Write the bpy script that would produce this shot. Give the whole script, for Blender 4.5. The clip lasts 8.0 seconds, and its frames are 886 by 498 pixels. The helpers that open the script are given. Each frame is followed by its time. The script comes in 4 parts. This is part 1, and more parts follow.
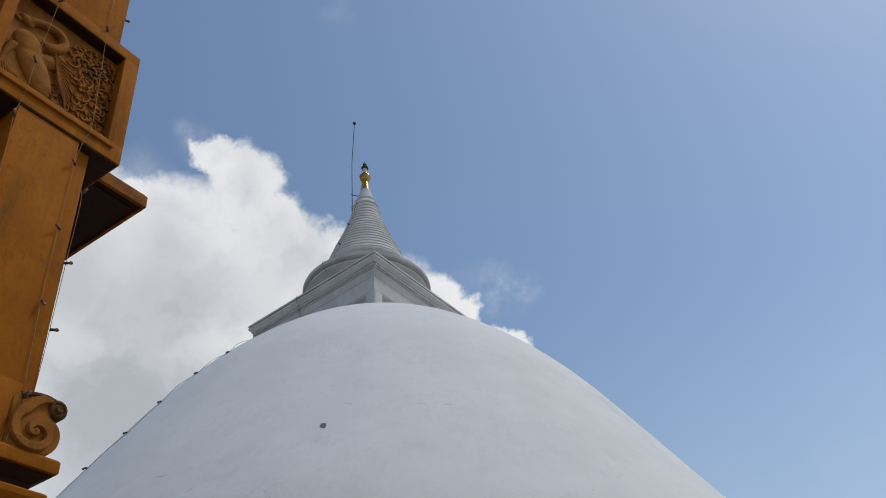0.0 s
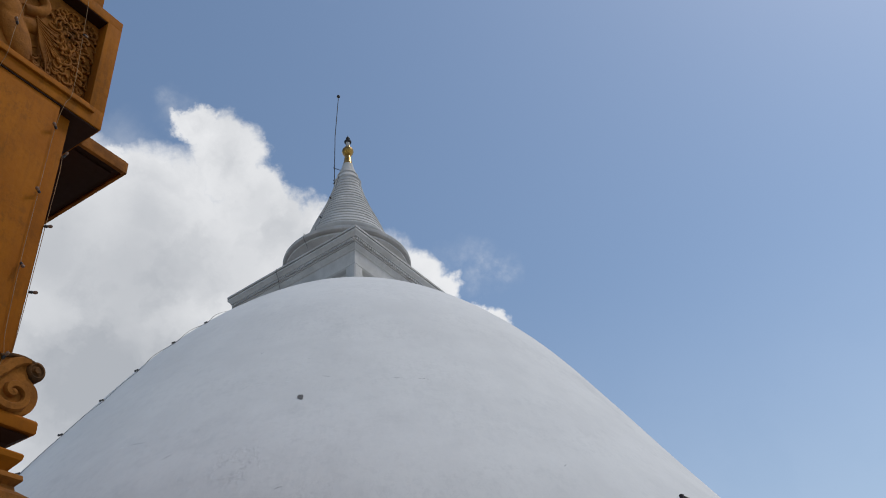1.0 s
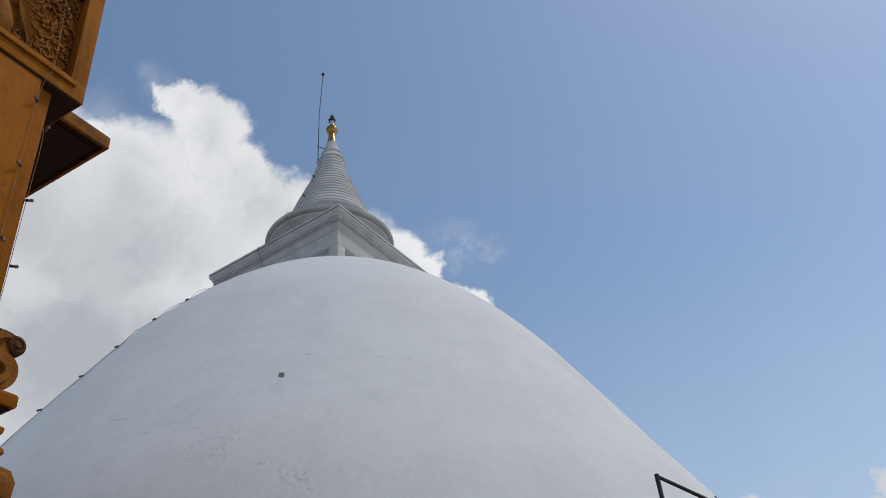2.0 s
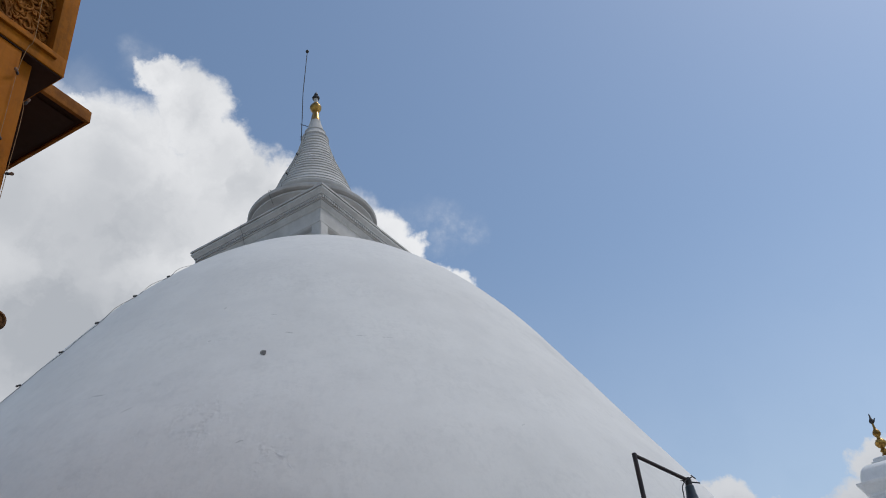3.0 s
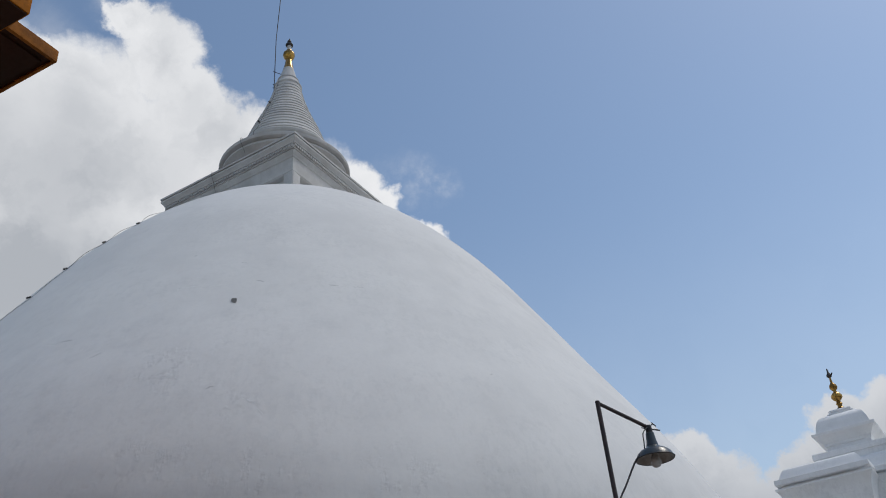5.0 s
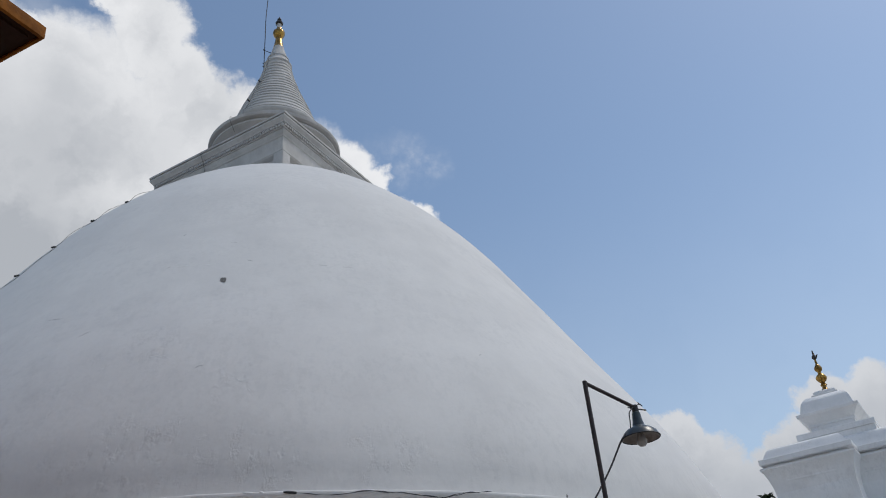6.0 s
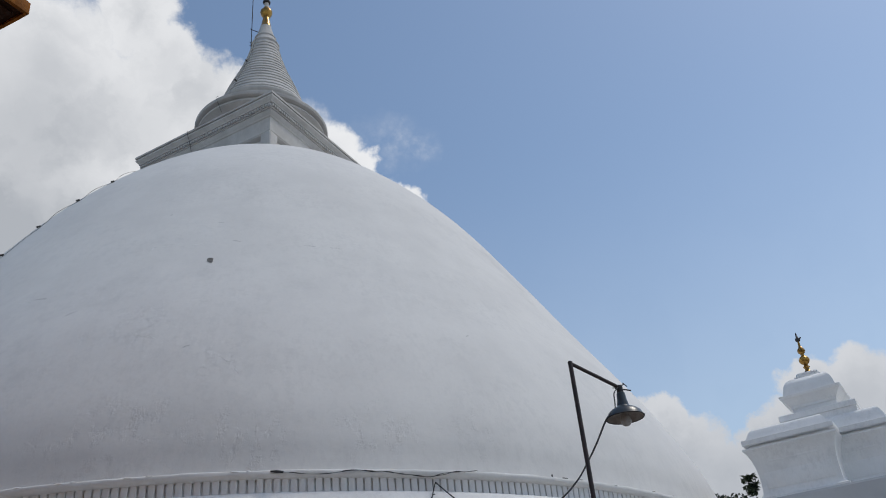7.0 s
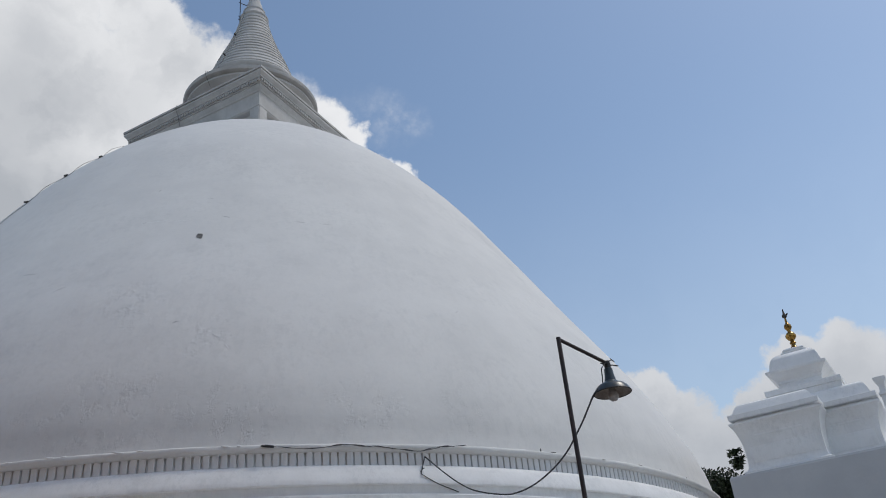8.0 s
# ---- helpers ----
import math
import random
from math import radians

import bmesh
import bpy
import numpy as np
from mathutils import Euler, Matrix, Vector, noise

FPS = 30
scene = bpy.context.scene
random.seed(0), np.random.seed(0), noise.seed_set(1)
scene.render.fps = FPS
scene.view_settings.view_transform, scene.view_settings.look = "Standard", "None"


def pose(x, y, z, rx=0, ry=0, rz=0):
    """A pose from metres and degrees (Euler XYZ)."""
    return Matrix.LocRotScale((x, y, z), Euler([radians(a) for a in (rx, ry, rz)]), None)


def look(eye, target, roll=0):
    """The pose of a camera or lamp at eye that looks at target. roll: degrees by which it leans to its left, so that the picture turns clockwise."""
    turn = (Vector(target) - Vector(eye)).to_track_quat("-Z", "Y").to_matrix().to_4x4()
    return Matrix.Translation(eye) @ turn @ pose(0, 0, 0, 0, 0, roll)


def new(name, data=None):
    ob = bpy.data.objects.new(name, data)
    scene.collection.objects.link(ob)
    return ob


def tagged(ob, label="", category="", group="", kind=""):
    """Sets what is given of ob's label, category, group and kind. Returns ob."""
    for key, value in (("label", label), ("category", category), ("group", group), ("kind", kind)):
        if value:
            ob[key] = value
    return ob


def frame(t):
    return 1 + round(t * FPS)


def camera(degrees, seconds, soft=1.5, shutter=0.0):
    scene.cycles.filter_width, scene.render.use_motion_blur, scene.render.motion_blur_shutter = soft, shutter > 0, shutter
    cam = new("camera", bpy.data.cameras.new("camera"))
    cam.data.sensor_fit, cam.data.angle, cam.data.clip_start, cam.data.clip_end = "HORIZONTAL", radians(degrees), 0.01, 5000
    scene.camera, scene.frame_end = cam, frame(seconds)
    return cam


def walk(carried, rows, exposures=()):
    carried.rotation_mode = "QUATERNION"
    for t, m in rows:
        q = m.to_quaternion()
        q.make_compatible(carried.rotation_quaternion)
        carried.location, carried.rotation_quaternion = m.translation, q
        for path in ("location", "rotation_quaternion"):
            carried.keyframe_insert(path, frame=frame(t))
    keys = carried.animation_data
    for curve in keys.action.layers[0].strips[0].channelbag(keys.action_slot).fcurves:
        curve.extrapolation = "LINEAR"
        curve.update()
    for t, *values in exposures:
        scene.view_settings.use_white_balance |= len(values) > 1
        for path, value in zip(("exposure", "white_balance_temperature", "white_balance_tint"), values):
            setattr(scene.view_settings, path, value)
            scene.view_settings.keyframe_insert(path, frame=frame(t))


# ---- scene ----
# ---------------------------------------------------------------- camera
cam = camera(56.3, 8.0, soft=1.0)
PATH = [  # seconds, eye, degrees to the right of +y, degrees up, degrees of lean to the right
    (0.0, 0.000, 0.000, 1.601, 7.04, 41.22, 5.76),
    (0.5, 0.003, -0.017, 1.577, 7.73, 40.35, 5.33),
    (1.0, 0.010, -0.034, 1.543, 8.52, 39.51, 5.25),
    (1.5, 0.012, -0.049, 1.528, 9.21, 38.78, 5.23),
    (3.0, 0.010, -0.070, 1.500, 11.17, 36.60, 5.35),
    (3.5, 0.011, -0.071, 1.488, 11.83, 35.84, 5.38),
    (4.0, 0.019, -0.095, 1.463, 12.32, 34.95, 5.40),
    (4.5, 0.022, -0.090, 1.447, 12.72, 34.03, 5.41),
    (6.0, 0.024, -0.117, 1.415, 13.73, 31.83, 5.44),
    (6.5, 0.026, -0.113, 1.408, 14.12, 31.20, 5.46),
    (7.0, 0.025, -0.126, 1.390, 14.58, 30.53, 5.58),
    (7.5, 0.033, -0.133, 1.379, 14.95, 29.74, 5.59),
    (8.0, 0.033, -0.146, 1.382, 15.14, 28.82, 5.75),
]


def toward(az, el):
    a, e = radians(az), radians(el)
    return Vector((math.sin(a) * math.cos(e), math.cos(a) * math.cos(e), math.sin(e)))


walk(cam, [(t, look((x, y, z), Vector((x, y, z)) + toward(az, el), -lean)) for t, x, y, z, az, el, lean in PATH],
     exposures=[(0.0, 0.0), (8.0, 0.0)])

# ---------------------------------------------------------------- sky and sun
SUN_AZ, SUN_EL = 91.0, 60.0
world = bpy.data.worlds.new("sky")
scene.world = world
world.use_nodes = True
wn, wl = world.node_tree.nodes, world.node_tree.links
wn.clear()


def wnode(kind, **kw):
    n = wn.new(kind)
    for k, v in kw.items():
        if k == "op":
            n.operation = v
        else:
            n.inputs[k].default_value = v
    return n


def wmath(op, a, b=None, clamp=False):
    n = wn.new("ShaderNodeMath")
    n.operation, n.use_clamp = op, clamp
    for i, v in enumerate((a, b)):
        if v is None:
            continue
        if isinstance(v, (int, float)):
            n.inputs[i].default_value = v
        else:
            wl.new(v, n.inputs[i])
    return n.outputs[0]


def wsmooth(v, lo, hi):
    n = wn.new("ShaderNodeMapRange")
    n.interpolation_type = "SMOOTHSTEP"
    n.inputs["From Min"].default_value, n.inputs["From Max"].default_value = lo, hi
    wl.new(v, n.inputs["Value"])
    return n.outputs["Result"]


def wnoise(vec, scale, detail, rough):
    n = wn.new("ShaderNodeTexNoise")
    n.inputs["Scale"].default_value, n.inputs["Detail"].default_value, n.inputs["Roughness"].default_value = scale, detail, rough
    wl.new(vec, n.inputs["Vector"])
    return n


sky = wn.new("ShaderNodeTexSky")
sky.sky_type, sky.sun_disc = "NISHITA", False
sky.sun_elevation, sky.sun_rotation = radians(SUN_EL), radians(SUN_AZ)
sky.air_density, sky.dust_density, sky.ozone_density = 1.1, 0.8, 0.5
sky_bg = wnode("ShaderNodeBackground", Strength=0.128)
tint = wn.new("ShaderNodeMix")
tint.data_type, tint.blend_type = "RGBA", "MULTIPLY"
tint.inputs["Factor"].default_value = 1.0
tint.inputs["B"].default_value = (0.976, 1.004, 0.990, 1)
wl.new(sky.outputs[0], tint.inputs["A"])
wl.new(tint.outputs["Result"], sky_bg.inputs[0])
coord = wn.new("ShaderNodeTexCoord").outputs["Generated"]
warp = wnoise(coord, 9.0, 9.0, 0.62)
warp_off = wn.new("ShaderNodeVectorMath")
warp_off.operation = "MULTIPLY_ADD"
wl.new(warp.outputs["Color"], warp_off.inputs[0])
warp_off.inputs[1].default_value, warp_off.inputs[2].default_value = (0.11,) * 3, (-0.055,) * 3
bent = wn.new("ShaderNodeVectorMath")
bent.operation = "ADD"
wl.new(coord, bent.inputs[0]), wl.new(warp_off.outputs[0], bent.inputs[1])
PUFFS = [  # azimuth, elevation, radius in degrees
    (-14.2, 47.2, 1.9), (-11.0, 45.3, 3.1), (-8.4, 42.9, 2.6), (-6.4, 41.3, 3.0), (-3.0, 39.9, 3.1), (-17.0, 41.0, 5.0), (-18.3, 35.9, 7.0),
    (-20.9, 29.8, 8.0), (-10.5, 38.6, 5.6), (-21.8, 42.3, 2.4), (-18.6, 42.7, 2.2), (1.5, 36.9, 4.8), (5.4, 37.0, 2.7), (8.2, 35.9, 2.0),
    (11.4, 33.7, 1.8), (-27.0, 38.0, 8.0), (-33.0, 30.0, 9.0),
    (28.4, 17.0, 2.0), (30.4, 15.2, 2.6), (27.2, 14.0, 3.6), (31.8, 12.6, 3.4), (38.0, 17.2, 2.0), (41.0, 16.2, 2.6),
    (43.4, 15.0, 3.2), (35.8, 14.4, 2.6), (37.9, 14.2, 3.4), (33.5, 10.5, 3.6), (33.4, 13.9, 2.0), (34.6, 15.0, 1.5), (49.0, 13.0, 4.5), (56.0, 11.0, 5.0), (20.0, 9.0, 6.0),
]
field = None
for az, el, rad in PUFFS:
    d = wn.new("ShaderNodeVectorMath")
    d.operation = "DISTANCE"
    wl.new(bent.outputs[0], d.inputs[0])
    d.inputs[1].default_value = toward(az, el)
    v = wmath("SUBTRACT", 1.0, wmath("DIVIDE", d.outputs["Value"], radians(rad)))
    field = v if field is None else wmath("MAXIMUM", field, v)
# broken cloud over the rest of the sky, behind and beside the walk
drift = wnoise(coord, 1.7, 6.0, 0.6)
ahead = wn.new("ShaderNodeVectorMath")
ahead.operation = "DISTANCE"
wl.new(coord, ahead.inputs[0])
ahead.inputs[1].default_value = toward(14, 42)
# this cloud is unseen and added; its cover is set for the rear fill
behind = wmath("MULTIPLY", wsmooth(ahead.outputs["Value"], 0.75, 1.15), wsmooth(drift.outputs[0], 0.50, 0.68))
# faint wisps
wisp_n = wnoise(coord, 7.0, 7.0, 0.66)
wisp = None
for az, el, rad, thick in ((12.1, 37.5, 2.2, 0.95), (9.4, 38.2, 2.4, 0.55), (-20.5, 44.6, 3.2, 0.32), (-15.8, 48.0, 2.2, 0.55), (-2.1, 57.1, 1.5, 0.09), (45.7, 22.9, 2.2, 0.6)):
    d = wn.new("ShaderNodeVectorMath")
    d.operation = "DISTANCE"
    wl.new(bent.outputs[0], d.inputs[0])
    d.inputs[1].default_value = toward(az, el)
    v = wmath("MULTIPLY", wsmooth(wmath("SUBTRACT", 1.0, wmath("DIVIDE", d.outputs["Value"], radians(rad))), 0.0, 1.0), thick)
    wisp = v if wisp is None else wmath("MAXIMUM", wisp, v)
wisp = wmath("MULTIPLY", wisp, wsmooth(wisp_n.outputs[0], 0.36, 0.64))
cover = wmath("MAXIMUM", wmath("MAXIMUM", wsmooth(field, -0.05, 0.27), behind), wmath("MULTIPLY", wisp, 0.75))
split = wn.new("ShaderNodeSeparateXYZ")
wl.new(coord, split.inputs[0])
haze = wmath("MULTIPLY", wsmooth(split.outputs["Z"], 0.62, 0.12), 0.28)
cover = wmath("MAXIMUM", cover, haze)
puff = wnoise(bent.outputs[0], 4.2, 5.0, 0.45)
# thick grey bellies of the clouds
belly = wmath("MULTIPLY", wsmooth(field, 0.30, 0.85), 0.16)
for az, el, rad, thick in ((-20.8, 38.4, 7.0, 0.34), (-15.5, 38.6, 5.0, 0.18), (-18.5, 27.5, 8.5, 0.62), (-15.5, 33.0, 6.0, 0.22), (-29.0, 36.0, 9.0, 0.40), (33.0, 12.5, 5.0, 0.45), (29.0, 14.5, 3.6, 0.40), (42.0, 14.5, 4.2, 0.45), (38.0, 14.5, 3.6, 0.40)):
    d = wn.new("ShaderNodeVectorMath")
    d.operation = "DISTANCE"
    wl.new(bent.outputs[0], d.inputs[0])
    d.inputs[1].default_value = toward(az, el)
    v = wmath("SUBTRACT", 1.0, wmath("DIVIDE", d.outputs["Value"], radians(rad)))
    belly = wmath("ADD", belly, wmath("MULTIPLY", wsmooth(v, 0.0, 0.8), thick))
lobes = wnoise(bent.outputs[0], 13.0, 6.0, 0.55)
belly = wmath("ADD", belly, wmath("MULTIPLY", wsmooth(lobes.outputs[0], 0.42, 0.66), 0.22))
shade = wmath("ADD", belly, wmath("MULTIPLY", wsmooth(puff.outputs[0], 0.40, 0.72), 0.24), True)
tone = wn.new("ShaderNodeMix")
tone.data_type = "RGBA"
tone.inputs["A"].default_value = (0.83, 0.84, 0.86, 1)
tone.inputs["B"].default_value = (0.43, 0.455, 0.495, 1)
wl.new(shade, tone.inputs["Factor"])
cloud_bg = wnode("ShaderNodeBackground", Strength=1.0)
veil = wn.new("ShaderNodeMix")
veil.data_type = "RGBA"
veil.inputs["B"].default_value = (0.455, 0.485, 0.535, 1)
wl.new(wmath("MULTIPLY", wsmooth(split.outputs["Z"], 0.52, 0.22), 0.62), veil.inputs["Factor"])
wl.new(tone.outputs["Result"], veil.inputs["A"])
wl.new(veil.outputs["Result"], cloud_bg.inputs[0])
blend = wn.new("ShaderNodeMixShader")
wl.new(cover, blend.inputs[0]), wl.new(sky_bg.outputs[0], blend.inputs[1]), wl.new(cloud_bg.outputs[0], blend.inputs[2])
wl.new(blend.outputs[0], wn.new("ShaderNodeOutputWorld").inputs[0])

sun = new("sun", bpy.data.lights.new("sun", "SUN"))
sun.data.energy, sun.data.angle, sun.data.color = 1.3, radians(12), (1.0, 0.94, 0.85)
sun.matrix_world = look((0, 0, 60), Vector((0, 0, 60)) - toward(SUN_AZ, SUN_EL))


# ---------------------------------------------------------------- materials
def material(name, col, col2, rough=0.8, metal=0.0, scale=2.0, fine=40.0, bump=0.15, dist=0.01, streak=0.0, random_tint=0.0, grime=None, mottle=0.0, patches=()):
    """Two colours mixed by coarse and fine noise, with relief; streak: vertical drip stains; grime: a third colour in blotches;
    patches: (x, y, z, radius, amount) of crinkled, lifting plaster."""
    m = bpy.data.materials.new(name)
    m.use_nodes = True
    nt = m.node_tree
    N, L = nt.nodes, nt.links
    b = N["Principled BSDF"]
    b.inputs["Roughness"].default_value, b.inputs["Metallic"].default_value = rough, metal
    b.inputs["Specular IOR Level"].default_value = 0.5 if rough < 0.6 else 0.2
    tc = N.new("ShaderNodeTexCoord").outputs["Object"]

    def noise_of(s, det, stretch=None, r=0.6):
        n = N.new("ShaderNodeTexNoise")
        n.inputs["Scale"].default_value, n.inputs["Detail"].default_value, n.inputs["Roughness"].default_value = s, det, r
        if stretch:
            mp = N.new("ShaderNodeMapping")
            mp.inputs["Scale"].default_value = stretch
            L.new(tc, mp.inputs[0]), L.new(mp.outputs[0], n.inputs["Vector"])
        else:
            L.new(tc, n.inputs["Vector"])
        return n.outputs[0]

    def ramp(v, lo, hi):
        n = N.new("ShaderNodeMapRange")
        n.interpolation_type = "SMOOTHSTEP"
        n.inputs["From Min"].default_value, n.inputs["From Max"].default_value = lo, hi
        L.new(v, n.inputs["Value"])
        return n.outputs[0]

    def mix(f, a, c):
        n = N.new("ShaderNodeMix")
        n.data_type = "RGBA"
        for key, v in (("A", a), ("B", c)):
            if isinstance(v, tuple):
                n.inputs[key].default_value = (*v, 1)
            else:
                L.new(v, n.inputs[key])
        if isinstance(f, float):
            n.inputs["Factor"].default_value = f
        else:
            L.new(f, n.inputs["Factor"])
        return n.outputs["Result"]

    def mul(a, k):
        n = N.new("ShaderNodeMath")
        n.operation = "MULTIPLY"
        L.new(a, n.inputs[0])
        if isinstance(k, float):
            n.inputs[1].default_value = k
        else:
            L.new(k, n.inputs[1])
        return n.outputs[0]

    coarse, small = noise_of(scale, 5.0), noise_of(fine, 4.0)
    c = mix(ramp(coarse, 0.35, 0.68), col, col2)
    c = mix(mul(ramp(small, 0.4, 0.75), 0.35), c, col2)
    if streak:
        s = noise_of(scale * 1.6, 6.0, (1.0, 1.0, 0.12), 0.65)
        c = mix(mul(ramp(s, 0.52, 0.72), streak), c, grime or col2)
    if grime:
        g = noise_of(scale * 0.55, 8.0, None, 0.7)
        c = mix(mul(ramp(g, 0.56, 0.72), 0.5), c, grime)
    if mottle:
        g = noise_of(scale * 9.0, 10.0, (1.0, 1.0, 0.55), 0.78)
        zone = noise_of(scale * 0.8, 3.0, (1.0, 1.0, 1.6))
        brush = noise_of(scale * 20.0, 5.0, (1.0, 1.0, 0.10), 0.7)
        c = mix(mul(ramp(brush, 0.44, 0.70), mottle * 0.32), c, grime or col2)
        c = mix(mul(mul(ramp(g, 0.47, 0.60), ramp(zone, 0.38, 0.60)), mottle), c, grime or col2)
    if random_tint:
        oi = N.new("ShaderNodeObjectInfo").outputs["Random"]
        c = mix(mul(oi, random_tint), c, col2)
    L.new(c, b.inputs["Base Color"])
    r = N.new("ShaderNodeMapRange")
    r.inputs["To Min"].default_value, r.inputs["To Max"].default_value = max(rough - 0.1, 0.02), min(rough + 0.12, 1.0)
    L.new(small, r.inputs["Value"]), L.new(r.outputs[0], b.inputs["Roughness"])
    if bump:
        b1 = N.new("ShaderNodeBump")
        b1.inputs["Strength"].default_value, b1.inputs["Distance"].default_value = bump, dist
        L.new(small, b1.inputs["Height"])
        b2 = N.new("ShaderNodeBump")
        b2.inputs["Strength"].default_value, b2.inputs["Distance"].default_value = bump, dist * 5
        L.new(coarse, b2.inputs["Height"]), L.new(b1.outputs[0], b2.inputs["Normal"])
        top = b2.outputs[0]
        if patches:
            mask = None
            wob = N.new("ShaderNodeVectorMath")
            wob.operation = "MULTIPLY_ADD"
            nz = N.new("ShaderNodeTexNoise")
            nz.inputs["Scale"].default_value, nz.inputs["Detail"].default_value = 2.6, 5.0
            L.new(tc, nz.inputs["Vector"]), L.new(nz.outputs["Color"], wob.inputs[0])
            wob.inputs[1].default_value = (1.1, 1.1, 1.1)
            L.new(tc, wob.inputs[2])
            for x, y, z, rad, amount in patches:
                d = N.new("ShaderNodeVectorMath")
                d.operation = "DISTANCE"
                L.new(wob.outputs[0], d.inputs[0])
                d.inputs[1].default_value = (x + 0.55, y + 0.55, z + 0.55)
                v = mul(ramp(d.outputs["Value"], rad, 0.25 * rad), amount)
                if mask is None:
                    mask = v
                else:
                    n = N.new("ShaderNodeMath")
                    n.operation = "MAXIMUM"
                    L.new(mask, n.inputs[0]), L.new(v, n.inputs[1])
                    mask = n.outputs[0]
            broken = ramp(noise_of(4.5, 4.0, (1.0, 1.0, 0.6), 0.65), 0.44, 0.60)
            crinkle = noise_of(9.0, 8.0, (1.0, 1.0, 0.7), 0.74)
            mask = mul(mask, broken)
            L.new(mix(mul(mul(mask, ramp(crinkle, 0.44, 0.62)), 0.75), c, grime or col2), b.inputs["Base Color"])
            b3 = N.new("ShaderNodeBump")
            b3.inputs["Distance"].default_value = 0.07
            L.new(mask, b3.inputs["Strength"]), L.new(crinkle, b3.inputs["Height"]), L.new(top, b3.inputs["Normal"])
            top = b3.outputs[0]
        L.new(top, b.inputs["Normal"])
    return m


LIME = material("limewash", (0.764, 0.752, 0.731), (0.710, 0.699, 0.682), 0.9, scale=0.7, fine=14.0, bump=0.12, dist=0.012, streak=0.15, grime=(0.58, 0.575, 0.565), mottle=0.25,
                patches=((-2.12, -10.74, 7.80, 0.95, 0.5), (-0.85, -11.42, 6.88, 0.65, 0.6), (-3.87, -10.95, 6.56, 0.8, 0.30), (-0.67, -12.02, 5.5, 0.6, 0.45), (0.12, -11.46, 6.86, 0.5, 0.3), (0.74, -11.22, 7.3, 0.45, 0.3),
                         (-2.86, -10.69, 7.6, 0.6, 0.4), (-3.15, -11.58, 5.64, 1.0, 0.25), (-1.44, -11.96, 5.49, 0.8, 0.25), (-1.45, -10.57, 8.35, 0.5, 0.3), (-4.4, -9.28, 8.98, 0.4, 0.35),
                         (-2.3, -11.85, 5.45, 1.3, 0.5), (1.6, -11.9, 5.5, 1.0, 0.4), (-4.6, -11.0, 5.6, 1.1, 0.5), (3.2, -11.6, 5.5, 0.9, 0.35), (-0.4, -12.0, 5.3, 1.0, 0.5)))
LIME_TRIM = material("limewashed_trim", (0.86, 0.857, 0.85), (0.795, 0.792, 0.785), 0.88, scale=1.6, fine=30.0, bump=0.25, dist=0.006, streak=0.3, grime=(0.62, 0.62, 0.615), mottle=0.35)
LIME_OLD = material("weathered_limewash", (0.60, 0.588, 0.572), (0.47, 0.458, 0.443), 0.9, scale=1.2, fine=22.0, bump=0.2, dist=0.006, streak=0.5, random_tint=0.3, grime=(0.43, 0.42, 0.405), mottle=0.45)
DENTIL = material("dusty_limewash", (0.79, 0.785, 0.785), (0.72, 0.715, 0.71), 0.9, scale=3.0, fine=40.0, bump=0.2, dist=0.005, streak=0.4, random_tint=0.5, grime=(0.52, 0.51, 0.50))
SPALL = material("bare_mortar", (0.26, 0.25, 0.24), (0.13, 0.125, 0.12), 0.95, scale=30.0, fine=120.0, bump=0.5, dist=0.01)
SEAM = material("grey_seam", (0.52, 0.515, 0.51), (0.38, 0.375, 0.37), 0.95, scale=20.0, fine=90.0, bump=0.4, dist=0.006)
RIDGE = material("lifted_paint", (0.90, 0.90, 0.89), (0.82, 0.82, 0.81), 0.85, scale=14.0, fine=80.0, bump=0.3, dist=0.005)
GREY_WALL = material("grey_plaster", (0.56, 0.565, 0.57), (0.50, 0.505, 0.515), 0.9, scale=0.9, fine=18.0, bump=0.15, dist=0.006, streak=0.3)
OCHRE = material("ochre_limewash", (0.355, 0.112, 0.001), (0.27, 0.079, 0.001), 0.86, scale=2.2, fine=34.0, bump=0.3, dist=0.005, mottle=0.5, streak=0.8, grime=(0.16, 0.055, 0.004))
OCHRE_DARK = material("carved_ochre", (0.31, 0.112, 0.014), (0.17, 0.058, 0.007), 0.85, scale=7.0, fine=60.0, bump=0.4, dist=0.006, grime=(0.06, 0.028, 0.008))
MOULD = material("mould_blackened_ochre", (0.060, 0.030, 0.012), (0.12, 0.050, 0.012), 0.85, scale=9.0, fine=60.0, bump=0.4, dist=0.005)
# brown eave paint, darkened to carry the shade under block and abacus as well
SOFFIT = material("brown_soffit_paint_and_shade", (0.038, 0.013, 0.005), (0.024, 0.009, 0.003), 0.75, scale=2.0, fine=30.0, bump=0.2, dist=0.004, streak=0.3)
GOLD = material("gilded_metal", (0.46, 0.27, 0.07), (0.22, 0.12, 0.03), 0.28, 0.9, scale=4.0, fine=40.0, bump=0.08, dist=0.004)
DARK_METAL = material("dark_metal", (0.035, 0.035, 0.04), (0.06, 0.055, 0.05), 0.5, 0.6, scale=8.0, fine=60.0, bump=0.1, dist=0.002)
POLE_PAINT = material("rusty_dark_pole_paint", (0.026, 0.022, 0.025), (0.052, 0.034, 0.032), 0.55, 0.2, scale=6.0, fine=70.0, bump=0.2, dist=0.002, streak=0.3)
ENAMEL = material("grey_blue_enamel", (0.042, 0.060, 0.072), (0.026, 0.038, 0.046), 0.32, 0.0, scale=9.0, fine=70.0, bump=0.06, dist=0.002, grime=(0.10, 0.085, 0.07))
